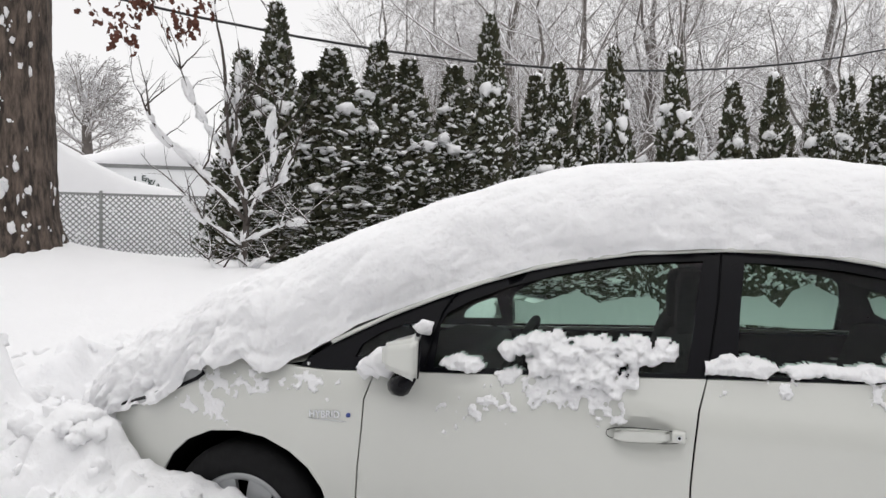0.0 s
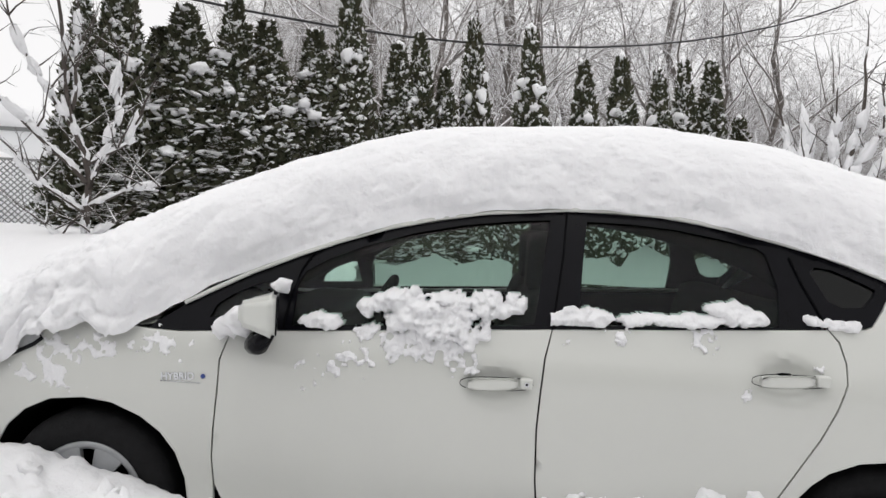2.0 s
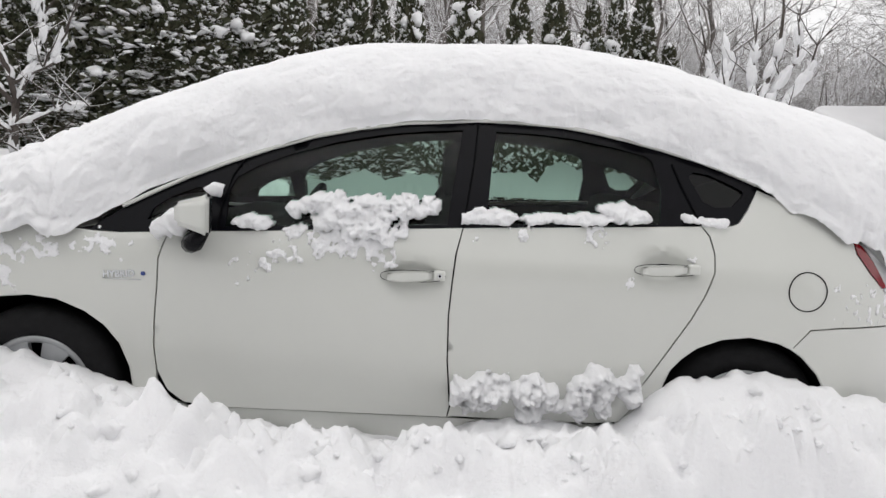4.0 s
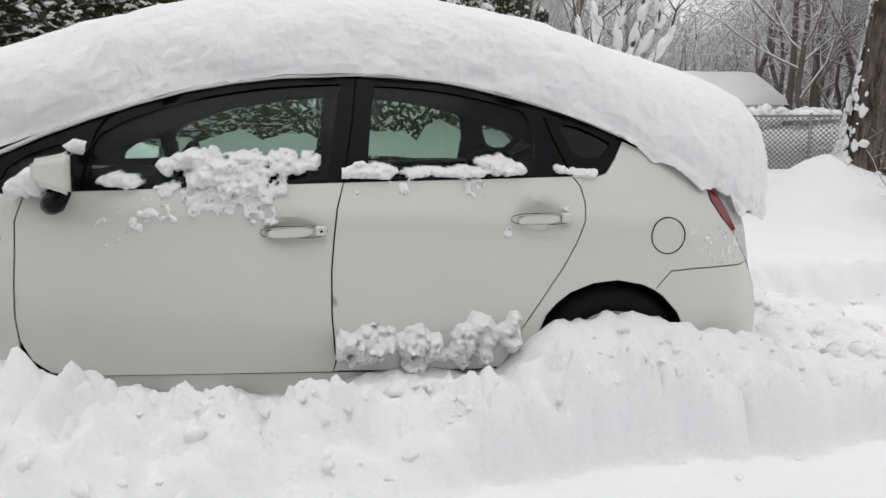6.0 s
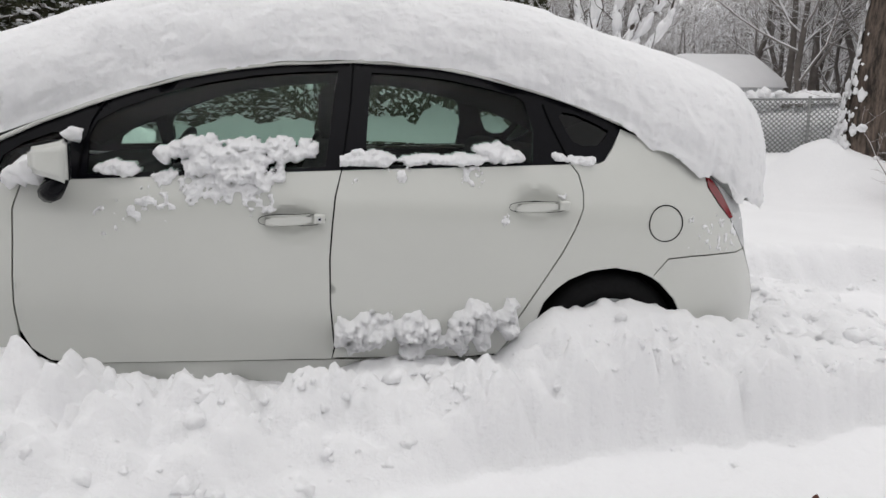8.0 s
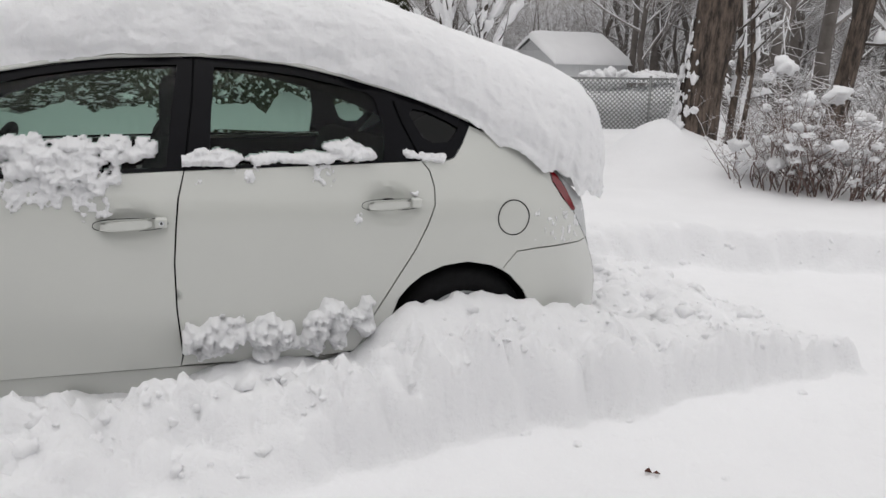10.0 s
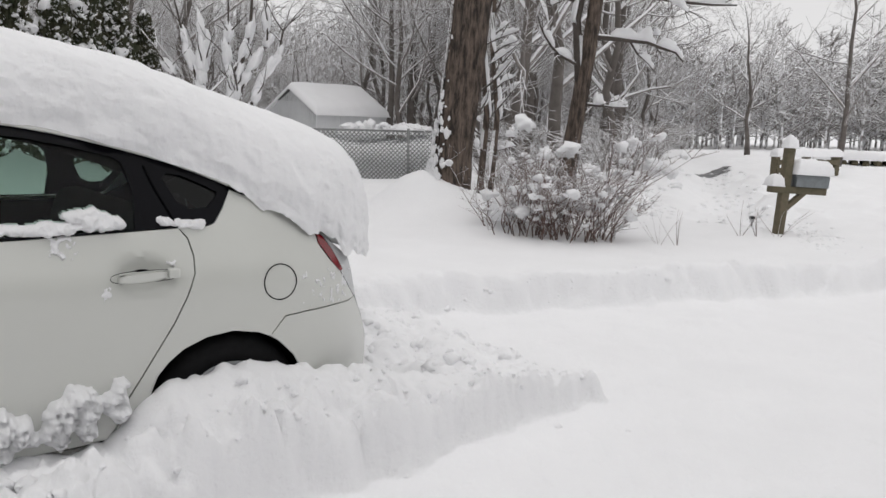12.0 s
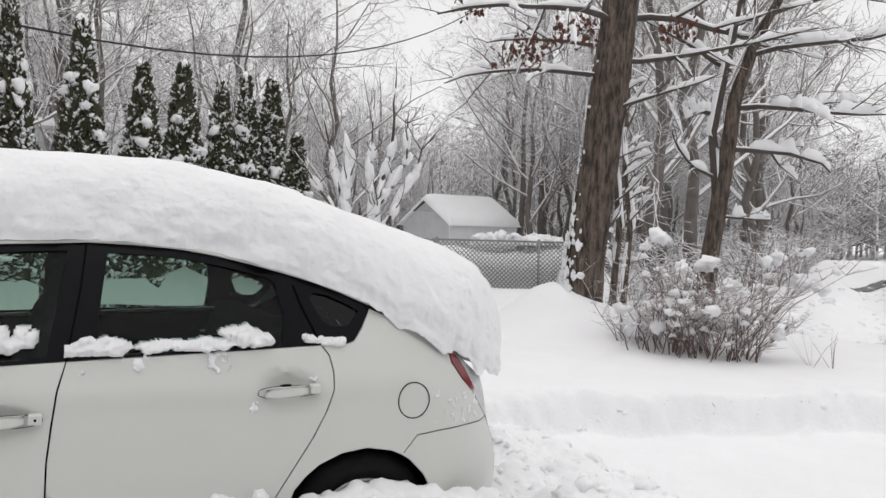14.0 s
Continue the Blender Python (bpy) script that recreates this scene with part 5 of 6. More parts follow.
# oak beside the fence
o, rng, base = big_trunk("oak_tree", "thick brown oak trunk with furrowed bark and snow patches", [(-4.02, 2.85, 1.2), (-4.02, 2.85, 1.75), (-4.0, 2.87, 2.6), (-4.02, 2.87, 5.0), (-3.98, 2.9, 7.0)], [0.62, 0.46, 0.39, 0.37, 0.34], 3)
spots_ = []
for k in range(110):
    low_ = k < 50
    z = rng.uniform(0.3, 0.85) if low_ else rng.uniform(0.95, 2.5)
    a = math.radians(rng.uniform(-85, 25) if low_ else rng.gauss(-50, 26))
    r_ = float(np.interp(z, [0, 0.55, 1.4, 3.8], [0.62, 0.46, 0.39, 0.37])) + 0.012
    spots_.append((r_ * math.cos(a), r_ * math.sin(a), z, rng.choice((0.007, 0.009, 0.012, 0.018, 0.03 if low_ else 0.02)), rng.uniform(0.8, 2.4)))
plaster(o, rng, spots_)
bag = Bag()
for start, way, L_, r in (((0.2, 0, 3.1), (1, 0.05, 0.25), 2.6, 0.05), ((0.2, 0.2, 3.6), (0.9, 0.6, 0.1), 2.6, 0.05), ((0.3, 0, 4.2), (0.8, -0.2, 0.1), 3.0, 0.06)):
    limb(rng, start, way, L_, r, bag, 0, [(7, 7, 0.6, 0.4, -0.06, 6), (4, 4, 0.55, 0.5, -0.05, 4), (2, 0, 0.5, 0.5, 0, 3)])
fill(o, bag, TWIG)
pts = [(x - base.x, y - base.y, z - base.z) for x, y, z in ((-2.94, 2.51, 3.62), (-2.75, 2.66, 3.35), (-2.68, 2.73, 3.2), (-2.5, 2.85, 3.45), (-2.3, 3.02, 3.4), (-2.26, 3.04, 3.32), (-2.12, 3.14, 3.6), (-2.6, 2.8, 3.6), (-2.4, 2.95, 3.65), (-2.85, 2.55, 3.7), (-2.2, 3.1, 3.75))]
part("leaves", oak_leaves(rng, pts, 16, 0.085).mesh("leaves", LEAF, False), None, o, "withered red-brown leaves")

# oak at the far side of the drive
o, rng, base = big_trunk("oak_tree", "leaning dark oak with snow-caked ivy on its foot", [(8.49, 5.77, 0.0), (8.53, 5.74, 0.5), (8.59, 5.69, 1.2), (8.70, 5.60, 2.4), (8.79, 5.52, 3.6), (8.92, 5.40, 5.2), (9.08, 5.25, 8.0)], [0.42, 0.32, 0.27, 0.265, 0.27, 0.25, 0.2], 7, 0.05)
spots_ = []
for k in range(420):
    z = 0.5 + 4.0 * rng.random() ** 2.3
    cxy = Vector((0.083 * z, -0.071 * z, z))
    a = math.radians(139.5 + (rng.gauss(22, 22) if z < 1.8 else rng.gauss(6, 16)))
    r_ = 0.305 + (0.06 * rng.random() if z < 1.5 else 0.0) + 0.12 * max(0.0, 1.0 - z)
    spots_.append((cxy.x + r_ * math.cos(a), cxy.y + r_ * math.sin(a), z, rng.choice((0.014, 0.018, 0.026, 0.038)) * (1.15 if z < 1.8 else 0.8), rng.uniform(0.8, 1.9)))
plaster(o, rng, spots_, lean=(0.083, -0.063))
bag, sn = Bag(), Bag()
for start, way, L_, r in (((0.3, -0.25, 3.75), (-0.85, 0.25, 0.12), 2.6, 0.045), ((0.35, -0.3, 4.0), (0.9, -0.5, 0.0), 2.8, 0.05), ((0.38, -0.3, 4.5), (-0.9, -0.2, 0.2), 3.0, 0.06), ((0.4, -0.3, 4.6), (0.75, -0.75, 0.15), 3.2, 0.06), ((0.3, -0.25, 3.3), (0.6, -0.75, 0.05), 1.6, 0.035), ((0.3, -0.2, 4.2), (-0.55, 0.8, 0.2), 2.4, 0.045), ((0.4, -0.3, 5.2), (-0.4, -0.8, 0.25), 3.0, 0.06)):
    limb(rng, start, way, L_, r, bag, 0, [(7, 7, 0.6, 0.45, -0.02, 6), (5, 5, 0.55, 0.5, -0.03, 4), (3, 3, 0.5, 0.5, 0, 3), (2, 0, 0.5, 0.5, 0, 3)], (sn, 0.016, 0.085))
fill(o, bag, TWIG)
part("snow_load", sn.mesh("snow_load", SNOW_LOOSE), None, o, "snow lying along the boughs")
pts = [(x - base.x, y - base.y, z - base.z) for x, y, z in ((7.05, 5.72, 3.85), (7.2, 5.6, 3.95), (7.49, 5.41, 4.1), (7.7, 5.3, 4.2), (7.85, 5.14, 4.3), (7.4, 5.5, 3.85), (6.64, 5.97, 4.55), (6.8, 5.9, 4.6), (8.77, 4.3, 4.15), (8.9, 4.2, 4.2), (7.95, 5.1, 4.15), (7.3, 5.6, 4.1))]
part("leaves", oak_leaves(rng, pts, 22, 0.10).mesh("leaves", LEAF, False), None, o, "withered red-brown leaves")

# forked young tree with long level boughs
o, rng, base = big_trunk("yard_tree", "slim leaning tree with level boughs deep in snow", [(10.15, 4.95, -0.1), (10.25, 4.86, 1.2), (10.38, 4.72, 2.6), (10.45, 4.66, 3.5), (10.6, 4.45, 4.3), (10.9, 4.1, 5.2), (11.2, 3.8, 6.5)], [0.17, 0.125, 0.11, 0.10, 0.08, 0.06, 0.045], 9, 0.05)
bag, sn = Bag(), Bag()
b2 = [Vector(p) - base for p in ((10.30, 4.80, 1.9), (10.25, 4.88, 3.0), (10.42, 4.7, 4.4), (10.6, 4.5, 6.2))]
bag.add(tube(b2, [0.075, 0.065, 0.05, 0.025], 9))
pad(rng, b2, [0.1, 0.085, 0.06, 0.03], sn, 0.16)
for start, way, L_, r in (((10.4, 4.7, 2.75), (0.75, -0.95, 0.02), 1.7, 0.05), ((10.45, 4.66, 3.35), (0.7, -0.95, 0.06), 2.0, 0.05), ((10.55, 4.5, 4.1), (0.6, -0.95, 0.1), 2.3, 0.045), ((10.3, 4.8, 1.75), (0.6, -0.8, 0.02), 0.8, 0.03),
                          ((10.28, 4.85, 3.25), (-0.6, 0.5, 0.35), 0.6, 0.05), ((10.75, 4.3, 4.7), (0.7, -0.7, 0.35), 2.4, 0.045), ((10.4, 4.7, 3.9), (-0.7, 0.6, 0.5), 1.8, 0.04), ((10.3, 4.8, 2.3), (-0.8, 0.5, 0.3), 1.2, 0.03), ((11.0, 4.0, 5.6), (0.6, -0.8, 0.2), 2.2, 0.04), ((10.5, 4.6, 4.9), (-0.5, -0.7, 0.3), 2.2, 0.04)):
    limb(rng, Vector(start) - base, way, L_, r, bag, 0, [(6, 6, 0.5, 0.5, 0.0, 6), (5, 6, 0.5, 0.55, -0.05, 4), (4, 3, 0.5, 0.5, -0.06, 3), (2, 0, 0.5, 0.5, 0, 3)], (sn, 0.020, 0.17))
fill(o, bag, TWIG)
part("snow_load", sn.mesh("snow_load", SNOW_LOOSE), None, o, "thick snow lying along the boughs")
# thin young tree with snow piled in its forks
for x, y, seed, h in ((9.9, 6.6, 21, 4.4), (10.9, 7.4, 22, 5.0)):
    o, rng, base = big_trunk("young_tree", "thin dark sapling plastered with snow", [(x, y, 0.0), (x + 0.1, y - 0.05, 1.6), (x - 0.05, y, 3.0), (x + 0.1, y, h)], [0.06, 0.05, 0.04, 0.015], seed, 0.03)
    bag, sn = Bag(), Bag()
    for k in range(9):
        a = rng.uniform(0, 6.28)
        limb(rng, (0, 0, 0.9 + 0.36 * k), (math.cos(a), math.sin(a), 0.5), rng.uniform(0.5, 1.1), 0.02, bag, 0, [(4, 4, 0.5, 0.5, 0.0, 5), (3, 0, 0.5, 0.5, 0, 3)], (sn, 0.012, 0.12))
    pad(rng, [Vector((0, 0, 0.4)), Vector((0.1, -0.05, 1.6)), Vector((-0.05, 0, 3.0)), Vector((0.1, 0, h - 0.3))], [0.05] * 4, sn, 0.17)
    fill(o, bag, TWIG)
    part("snow_load", sn.mesh("snow_load", SNOW_LOOSE), None, o, "snow plastered on the stem")


def sapling(name, label, at, seed, stems, thick, twig_r=0.012):
    """A young many-stemmed tree with snow packed in its forks."""
    rng = random.Random(seed)
    top = thing(name, label, "young tree", Matrix.Translation(at))
    tr, br, sn = Bag(), Bag(), Bag()
    for line, r in stems:
        pts = [Vector(p) for p in line]
        fine = []
        for i in range(len(pts) - 1):
            for k in range(3):
                fine.append(pts[i].lerp(pts[i + 1], k / 3) + Vector((rng.gauss(0, 0.012), rng.gauss(0, 0.012), 0)))
        fine.append(pts[-1])
        rad = [r * (1 - 0.8 * i / (len(fine) - 1)) for i in range(len(fine))]
        tr.add(tube(fine, rad, 7))
        pad(rng, fine[: int(len(fine) * 0.6)], rad, sn, thick * 0.6)
        tip = fine[-1]
        limb(rng, tip, (tip - fine[-3]), 0.45, rad[-1], br, 0, [(4, 2, 0.3, 0.6, 0.05, 4), (2, 0, 0.5, 0.5, 0, 3)])
        for k in range(7):
            i = rng.randrange(2, len(fine) - 1)
            a = rng.uniform(0, 6.28)
            limb(rng, fine[i], (math.cos(a), math.sin(a), rng.uniform(0.5, 1.4)), rng.uniform(0.25, 0.6), twig_r * 0.8, br, 0, [(4, 3, 0.45, 0.5, 0.04, 4), (2, 0, 0.5, 0.5, 0, 3)], (sn, 0.05, thick * 0.7))
        for k in range(20 if r > 0.02 else 9):
            i = rng.randrange(1, max(2, int(len(fine) * 0.75)))
            v_, f_ = clod(rng.random() * 90, min(0.05, thick * rng.uniform(0.12, 0.42)), 1.0, 2)
            long_ = rng.uniform(0.8, 3.2)
            away = Vector((rng.gauss(0, 0.3), rng.gauss(0, 0.3), 0)) * thick * 0.4
            d_ = (fine[i + 1] - fine[i - 1]).normalized()
            sn.add(([v + d_ * v.dot(d_) * long_ + away - Vector((v.y, -v.x, 0)) * 0.25 + fine[i] + Vector((0, 0, thick * 0.2)) for v in v_], f_))
    part("crown", tr.mesh("stems", TWIG), None, top)
    fill(top, br, TWIG)
    part("snow_load", sn.mesh("snow_load", SNOW_LOOSE), None, top, "snow packed in the forks")
    return top


sapling("dogwood_sapling", "young bare tree with upright twigs and snow in its forks", (-1.93, 3.37, 1.1), 31,
        [([(0, 0, 0), (0.02, 0.02, 0.65), (-0.08, -0.04, 1.2), (-0.13, -0.08, 1.95), (-0.2, -0.1, 2.5)], 0.035),
         ([(0.02, 0, 0.6), (-0.3, -0.2, 1.0), (-0.62, -0.42, 1.45), (-0.72, -0.5, 1.75)], 0.022),
         ([(-0.06, 0, 1.0), (-0.3, -0.2, 1.5), (-0.5, -0.33, 2.1)], 0.018),
         ([(0.02, 0, 0.55), (0.18, 0.12, 1.0), (0.25, 0.15, 1.45), (0.32, 0.2, 1.8)], 0.024),
         ([(0.02, 0, 0.75), (0.3, 0.2, 0.95), (0.42, 0.25, 1.35)], 0.016),
         ([(0.0, 0, 0.35), (-0.3, -0.15, 0.6), (-0.5, -0.3, 0.95)], 0.016),
         ([(-0.08, 0, 1.2), (-0.02, 0, 1.7), (-0.05, 0, 2.3)], 0.018),
         ([(0.0, 0, 0.4), (0.3, 0.2, 0.55), (0.6, 0.35, 0.6)], 0.014),
         ([(0.02, 0, 0.1), (0.15, 0.0, 0.2), (0.3, 0.05, 0.3)], 0.02), ([(0, 0, 0.05), (-0.15, -0.1, 0.15), (-0.3, -0.2, 0.32)], 0.02)], 0.085)
sapling("magnolia_sapling", "many-stemmed young tree packed with wind-blown snow", (5.45, 6.55, 0.2), 37,
        [([(0, 0, 0), (0.03, 0, 1.0), (0.15, -0.05, 1.8), (0.3, -0.1, 2.6), (0.32, -0.12, 3.2)], 0.05),
         ([(0, 0, 0.9), (0.3, -0.15, 1.5), (0.6, -0.25, 2.1), (0.7, -0.3, 2.5)], 0.035),
         ([(0, 0, 0.8), (-0.3, 0.1, 1.5), (-0.5, 0.2, 2.2), (-0.6, 0.22, 2.8)], 0.035),
         ([(-0.05, 0, 0.8), (-0.5, 0.2, 1.6), (-0.95, 0.36, 2.3)], 0.03),
         ([(0.05, 0, 1.2), (0.0, 0, 2.0), (0.05, 0.0, 2.9)], 0.03),
         ([(-0.3, 0.1, 1.5), (-0.25, 0.1, 2.1), (-0.35, 0.15, 2.75)], 0.024),
         ([(0.1, 0, 1.5), (0.45, -0.2, 2.2), (0.5, -0.2, 3.0)], 0.026)], 0.15, 0.014)

# the shrub by the drive
rng = random.Random(41)
shrub = thing("shrub", "tangled red-brown leafless shrub with tufts of snow", "shrub", Matrix.Translation((8.55, 3.05, gz(8.55, 3.05) - 0.03)))
st, sn = Bag(), Bag()
for k in range(150):
    a = rng.uniform(0, 6.28)
    d0 = rng.random() ** 0.5
    p = Vector((d0 * 0.55 * math.cos(a) - 0.1, d0 * 0.55 * math.sin(a) + 0.2, 0))
    off_ = rng.choice((0, 0, 0, 1))
    p += Vector((-0.35, 0.55, 0.05)) * off_
    lean = Vector((math.cos(a), math.sin(a), 0)) * rng.uniform(0.2, 1.1) + Vector((0.1, -0.08, 0))
    h = rng.uniform(0.5, 1.5) * (0.75 if off_ else 1.0)
    pts = [p]
    for i in range(5):
        pts.append(pts[-1] + (Vector((0, 0, 1)) + lean * (0.4 + 0.25 * i) + Vector((rng.gauss(0, 0.32), rng.gauss(0, 0.32), rng.gauss(0, 0.15)))).normalized() * h / 5)
    st.add(tube(pts, [0.008, 0.007, 0.006, 0.005, 0.004, 0.0025], 4, close=False))
    for j in range(9):
        q = pts[rng.randrange(1, 6)]
        w = Vector((rng.gauss(0, 1), rng.gauss(0, 1), rng.uniform(0, 1.4))).normalized()
        e = q + w * rng.uniform(0.12, 0.34)
        st.add(tube([q, e], [0.004, 0.0018], 3, close=False))
        for i in range(2):
            g = q.lerp(e, rng.uniform(0.4, 0.9))
            st.add(tube([g, g + Vector((rng.gauss(0, 1), rng.gauss(0, 1), rng.uniform(0, 1))).normalized() * 0.1], [0.0022, 0.0012], 3, close=False))
    if rng.random() < 0.7:
        for i in range(rng.randrange(1, 4)):
            q = pts[rng.randrange(2, 6)]
            v_, f_ = clod(rng.random() * 70, rng.choice((0.018, 0.025, 0.03, 0.04, 0.055, 0.07)), rng.uniform(0.5, 1.0), 2)
            st_ = rng.uniform(0.8, 1.9)
            sn.add(([Vector((v.x * st_, v.y / st_ * 1.2, v.z)) + q for v in v_], f_))
for x, y, z, r in ((-0.45, 0.75, 1.42, 0.17), (-0.6, 0.8, 1.3, 0.1), (0.35, -0.3, 1.2, 0.12), (-0.1, 0.3, 1.1, 0.15), (0.1, 0.1, 0.85, 0.14), (-0.3, 0.5, 1.05, 0.13), (0.55, -0.45, 0.95, 0.16), (0.75, -0.6, 0.85, 0.13), (-0.6, 0.9, 0.35, 0.28), (-0.2, 0.2, 0.5, 0.14), (0.2, 0.0, 0.22, 0.16)):
    v_, f_ = clod(rng.random() * 70, r * 0.62, 0.85, 3)
    sn.add(([Vector((v.x * 1.2, v.y, v.z)) + Vector((x, y, z)) for v in v_], f_))
part("crown", st.mesh("stems", STEM), None, shrub)
part("snow_load", sn.mesh("snow_load", SNOW_LOOSE), None, shrub, "tufts of snow on the twigs")
for k, (x, y) in enumerate(((9.0, 2.35), (9.15, 2.2), (10.6, 2.2), (10.75, 2.05), (11.0, 1.9))):
    bag = Bag()
    for j in range(5):
        w = Vector((rng.gauss(0, 0.5), rng.gauss(0, 0.5), 1))
        bag.add(tube([(0, 0, -0.05), w * 0.25, w * rng.uniform(0.3, 0.5) + Vector((0.05, 0, 0))], [0.003, 0.002, 0.001], 4, close=False))
    thing("dead_weed", "dry brown weed stalks poking through the snow", "weed", Matrix.Translation((x, y, gz(x, y))), "weeds", data=bag.mesh("dead_weed", STEM))


# ---- fences, sheds, the neighbour's things ----
def rim_faces(grid, shift):
    loop = list(grid[0, :]) + list(grid[1:, -1]) + list(grid[-1, :-1][::-1]) + list(grid[1:-1, 0][::-1])
    return [(int(a), int(a) + shift, int(b) + shift, int(b)) for a, b in zip(loop, loop[1:] + loop[:1])]


def snow_slab(x0, x1, y0, y1, z, thick, seed, cell=0.06, slope=None, under=None):
    """A rounded blanket of snow on a flat or sloping top; slope(x, y) gives its height."""
    xs, ys = np.linspace(x0, x1, max(8, int((x1 - x0) / cell))), np.linspace(y0, y1, max(8, int((y1 - y0) / cell)))
    X, Y = np.meshgrid(xs, ys)
    ex = np.minimum(X - x0, x1 - X) / max(0.35 * (x1 - x0), 1e-3)
    ey = np.minimum(Y - y0, y1 - Y) / max(0.35 * (y1 - y0), 1e-3)
    k = min(x1 - x0, y1 - y0)
    e = np.clip(np.minimum(np.minimum(X - x0, x1 - X), np.minimum(Y - y0, y1 - Y)) / min(0.5 * k, 1.2 * thick), 0, 1)
    base = slope(X, Y) if slope else z + 0 * X
    Z = base + thick * np.sqrt(1 - (1 - e) ** 2) * (1 + 0.25 * rough(X, Y, max(k, thick) * 0.5, 3, seed))
    n, m_ = X.shape
    i_ = np.arange(n * m_).reshape(n, m_)
    f_ = np.stack([i_[:-1, :-1], i_[:-1, 1:], i_[1:, 1:], i_[1:, :-1]], -1).reshape(-1, 4)
    low = np.stack([X, Y, base - 0.01 if under is None else under + 0 * base], -1).reshape(-1, 3)
    vs = np.concatenate([np.stack([X, Y, Z], -1).reshape(-1, 3), low])
    return vs.tolist(), f_.tolist() + [tuple(reversed([a + n * m_ for a in q])) for q in f_.tolist()] + rim_faces(i_, n * m_)


def chain_fence(label, a, b, z0a, z0b, high, seed, cell=0.10, posts=2.4):
    """Chain link between posts, under a top rail."""
    a, b = Vector((a[0], a[1], 0)), Vector((b[0], b[1], 0))
    L_ = (b - a).length
    d = (b - a) / L_
    f = thing("chain_link_fence", label, "fence")

    def at(s, h):
        p = a + d * s
        return Vector((p.x, p.y, z0a + (z0b - z0a) * s / L_ + h))

    wires = Bag()
    n = int(L_ / cell)
    for i in range(-int(high / cell), n + 1):
        for sgn in (1, -1):
            s0 = i * cell
            p0, p1 = (s0, 0.0), (s0 + high, high)
            if sgn < 0:
                p0, p1 = (s0, high), (s0 + high, 0.0)
            t0, t1 = max(0, -s0 / high), min(1, (L_ - s0) / high)
            if t1 - t0 < 0.02:
                continue
            q0 = at(p0[0] + (p1[0] - p0[0]) * t0, p0[1] + (p1[1] - p0[1]) * t0)
            q1 = at(p0[0] + (p1[0] - p0[0]) * t1, p0[1] + (p1[1] - p0[1]) * t1)
            wires.add(tube([q0, q1], [0.0125, 0.0125], 3, close=False))
    w = part("chain_mesh", wires.mesh("chain_mesh", GALV), None, f, "grey wire mesh with snow in it")
    w["kind"] = "stuff"
    part("rail", mesh("rail", *tube([at(0, high), at(L_, high)], [0.022, 0.022], 8), GALV), None, f)
    for k in range(int(L_ / posts) + 1):
        part("post", mesh("post", *tube([at(k * posts, -0.6), at(k * posts, high + 0.06)], [0.03, 0.03], 10), GALV), None, f)
    # thin bank of snow lodged on the wire
    bag = Bag()
    rng = random.Random(seed)
    for k in range(int(L_ * 16)):
        s, h = rng.uniform(0, L_), rng.uniform(0.0, high)
        p = at(s, h)
        v_, q_ = clod(rng.random() * 40, rng.uniform(0.015, 0.04), 0.5, 1)
        bag.add(([v + p for v in v_], q_))
    s_ = part("snow_specks", bag.mesh("snow_specks", SNOW_LOOSE), None, f, "flecks of snow caught in the wire")
    s_["kind"] = "stuff"
    return f


chain_fence("weathered chain-link fence behind the oak, half buried in snow", (-9.8, 7.2), (-4.2, 11.7), 1.17, 1.12, 1.40, 5)
chain_fence("grey chain-link fence across the yard before the shed", (7.6, 13.6), (12.4, 10.6), 0.10, 0.05, 1.2, 6)
bag = Bag()
rng = random.Random(61)
bag.add(snow_slab(-1.2, 1.1, -0.35, 0.35, -0.05, 0.22, 61, 0.05))
for k in range(70):
    v_, f_ = clod(k * 1.9, rng.choice((0.05, 0.07, 0.10, 0.13)), 0.8, 2)
    c = Vector((rng.uniform(-1.05, 1.05), rng.uniform(-0.3, 0.1), 0.05 + 0.10 * rng.random()))
    bag.add(([v + c for v in v_], f_))
thing("snow_bank", "heap of snow shovelled up behind the fence", "snow heap", pose(11.75, 12.0, 1.22, 0, 0, -33), data=bag.mesh("snow_bank", SNOW_LOOSE))
vs, fs = snow_slab(-4.2, 1.7, -0.9, 0.9, 0, 1.02, 62, 0.08)
thing("snow_bank", "bank of snow under the shovelled heap", "snow heap", pose(11.75, 12.1, 0.1, 0, 0, -33), data=mesh("snow_bank", vs, fs, SNOW))

# garden shed with a ridge roof under snow
C0 = Vector((14.29, 20.03, 0))
ux, uy = Vector((0.96, 0.27, 0)).normalized(), Vector((-0.27, 0.96, 0)).normalized()
shed = thing("shed", "small pale metal garden shed with a snowy ridge roof", "shed", Matrix(((ux.x, uy.x, 0, C0.x), (ux.y, uy.y, 0, C0.y), (0, 0, 1, 0.1), (0, 0, 0, 1))))
LX, LY, EH, RH = 3.8, 2.5, 1.72, 2.48
vs, fs = [], []
n = 26
for k in range(n):
    y = LY * k / n
    y1 = LY * (k + 0.72) / n
    for (p, q, dep) in ((y, y1, 0.0), (y1, LY * (k + 1) / n, 0.012)):
        top_p = EH + (RH - EH) * (1 - abs(2 * p / LY - 1))
        top_q = EH + (RH - EH) * (1 - abs(2 * q / LY - 1))
        m_ = len(vs)
        vs += [(dep, p, -0.5), (dep, q, -0.5), (dep, q, top_q), (dep, p, top_p)]
        fs.append((m_, m_ + 1, m_ + 2, m_ + 3))
part("gable_wall", mesh("gable_wall", vs, fs, SIDING, False), None, shed)
vs, fs = [], []
n = 34
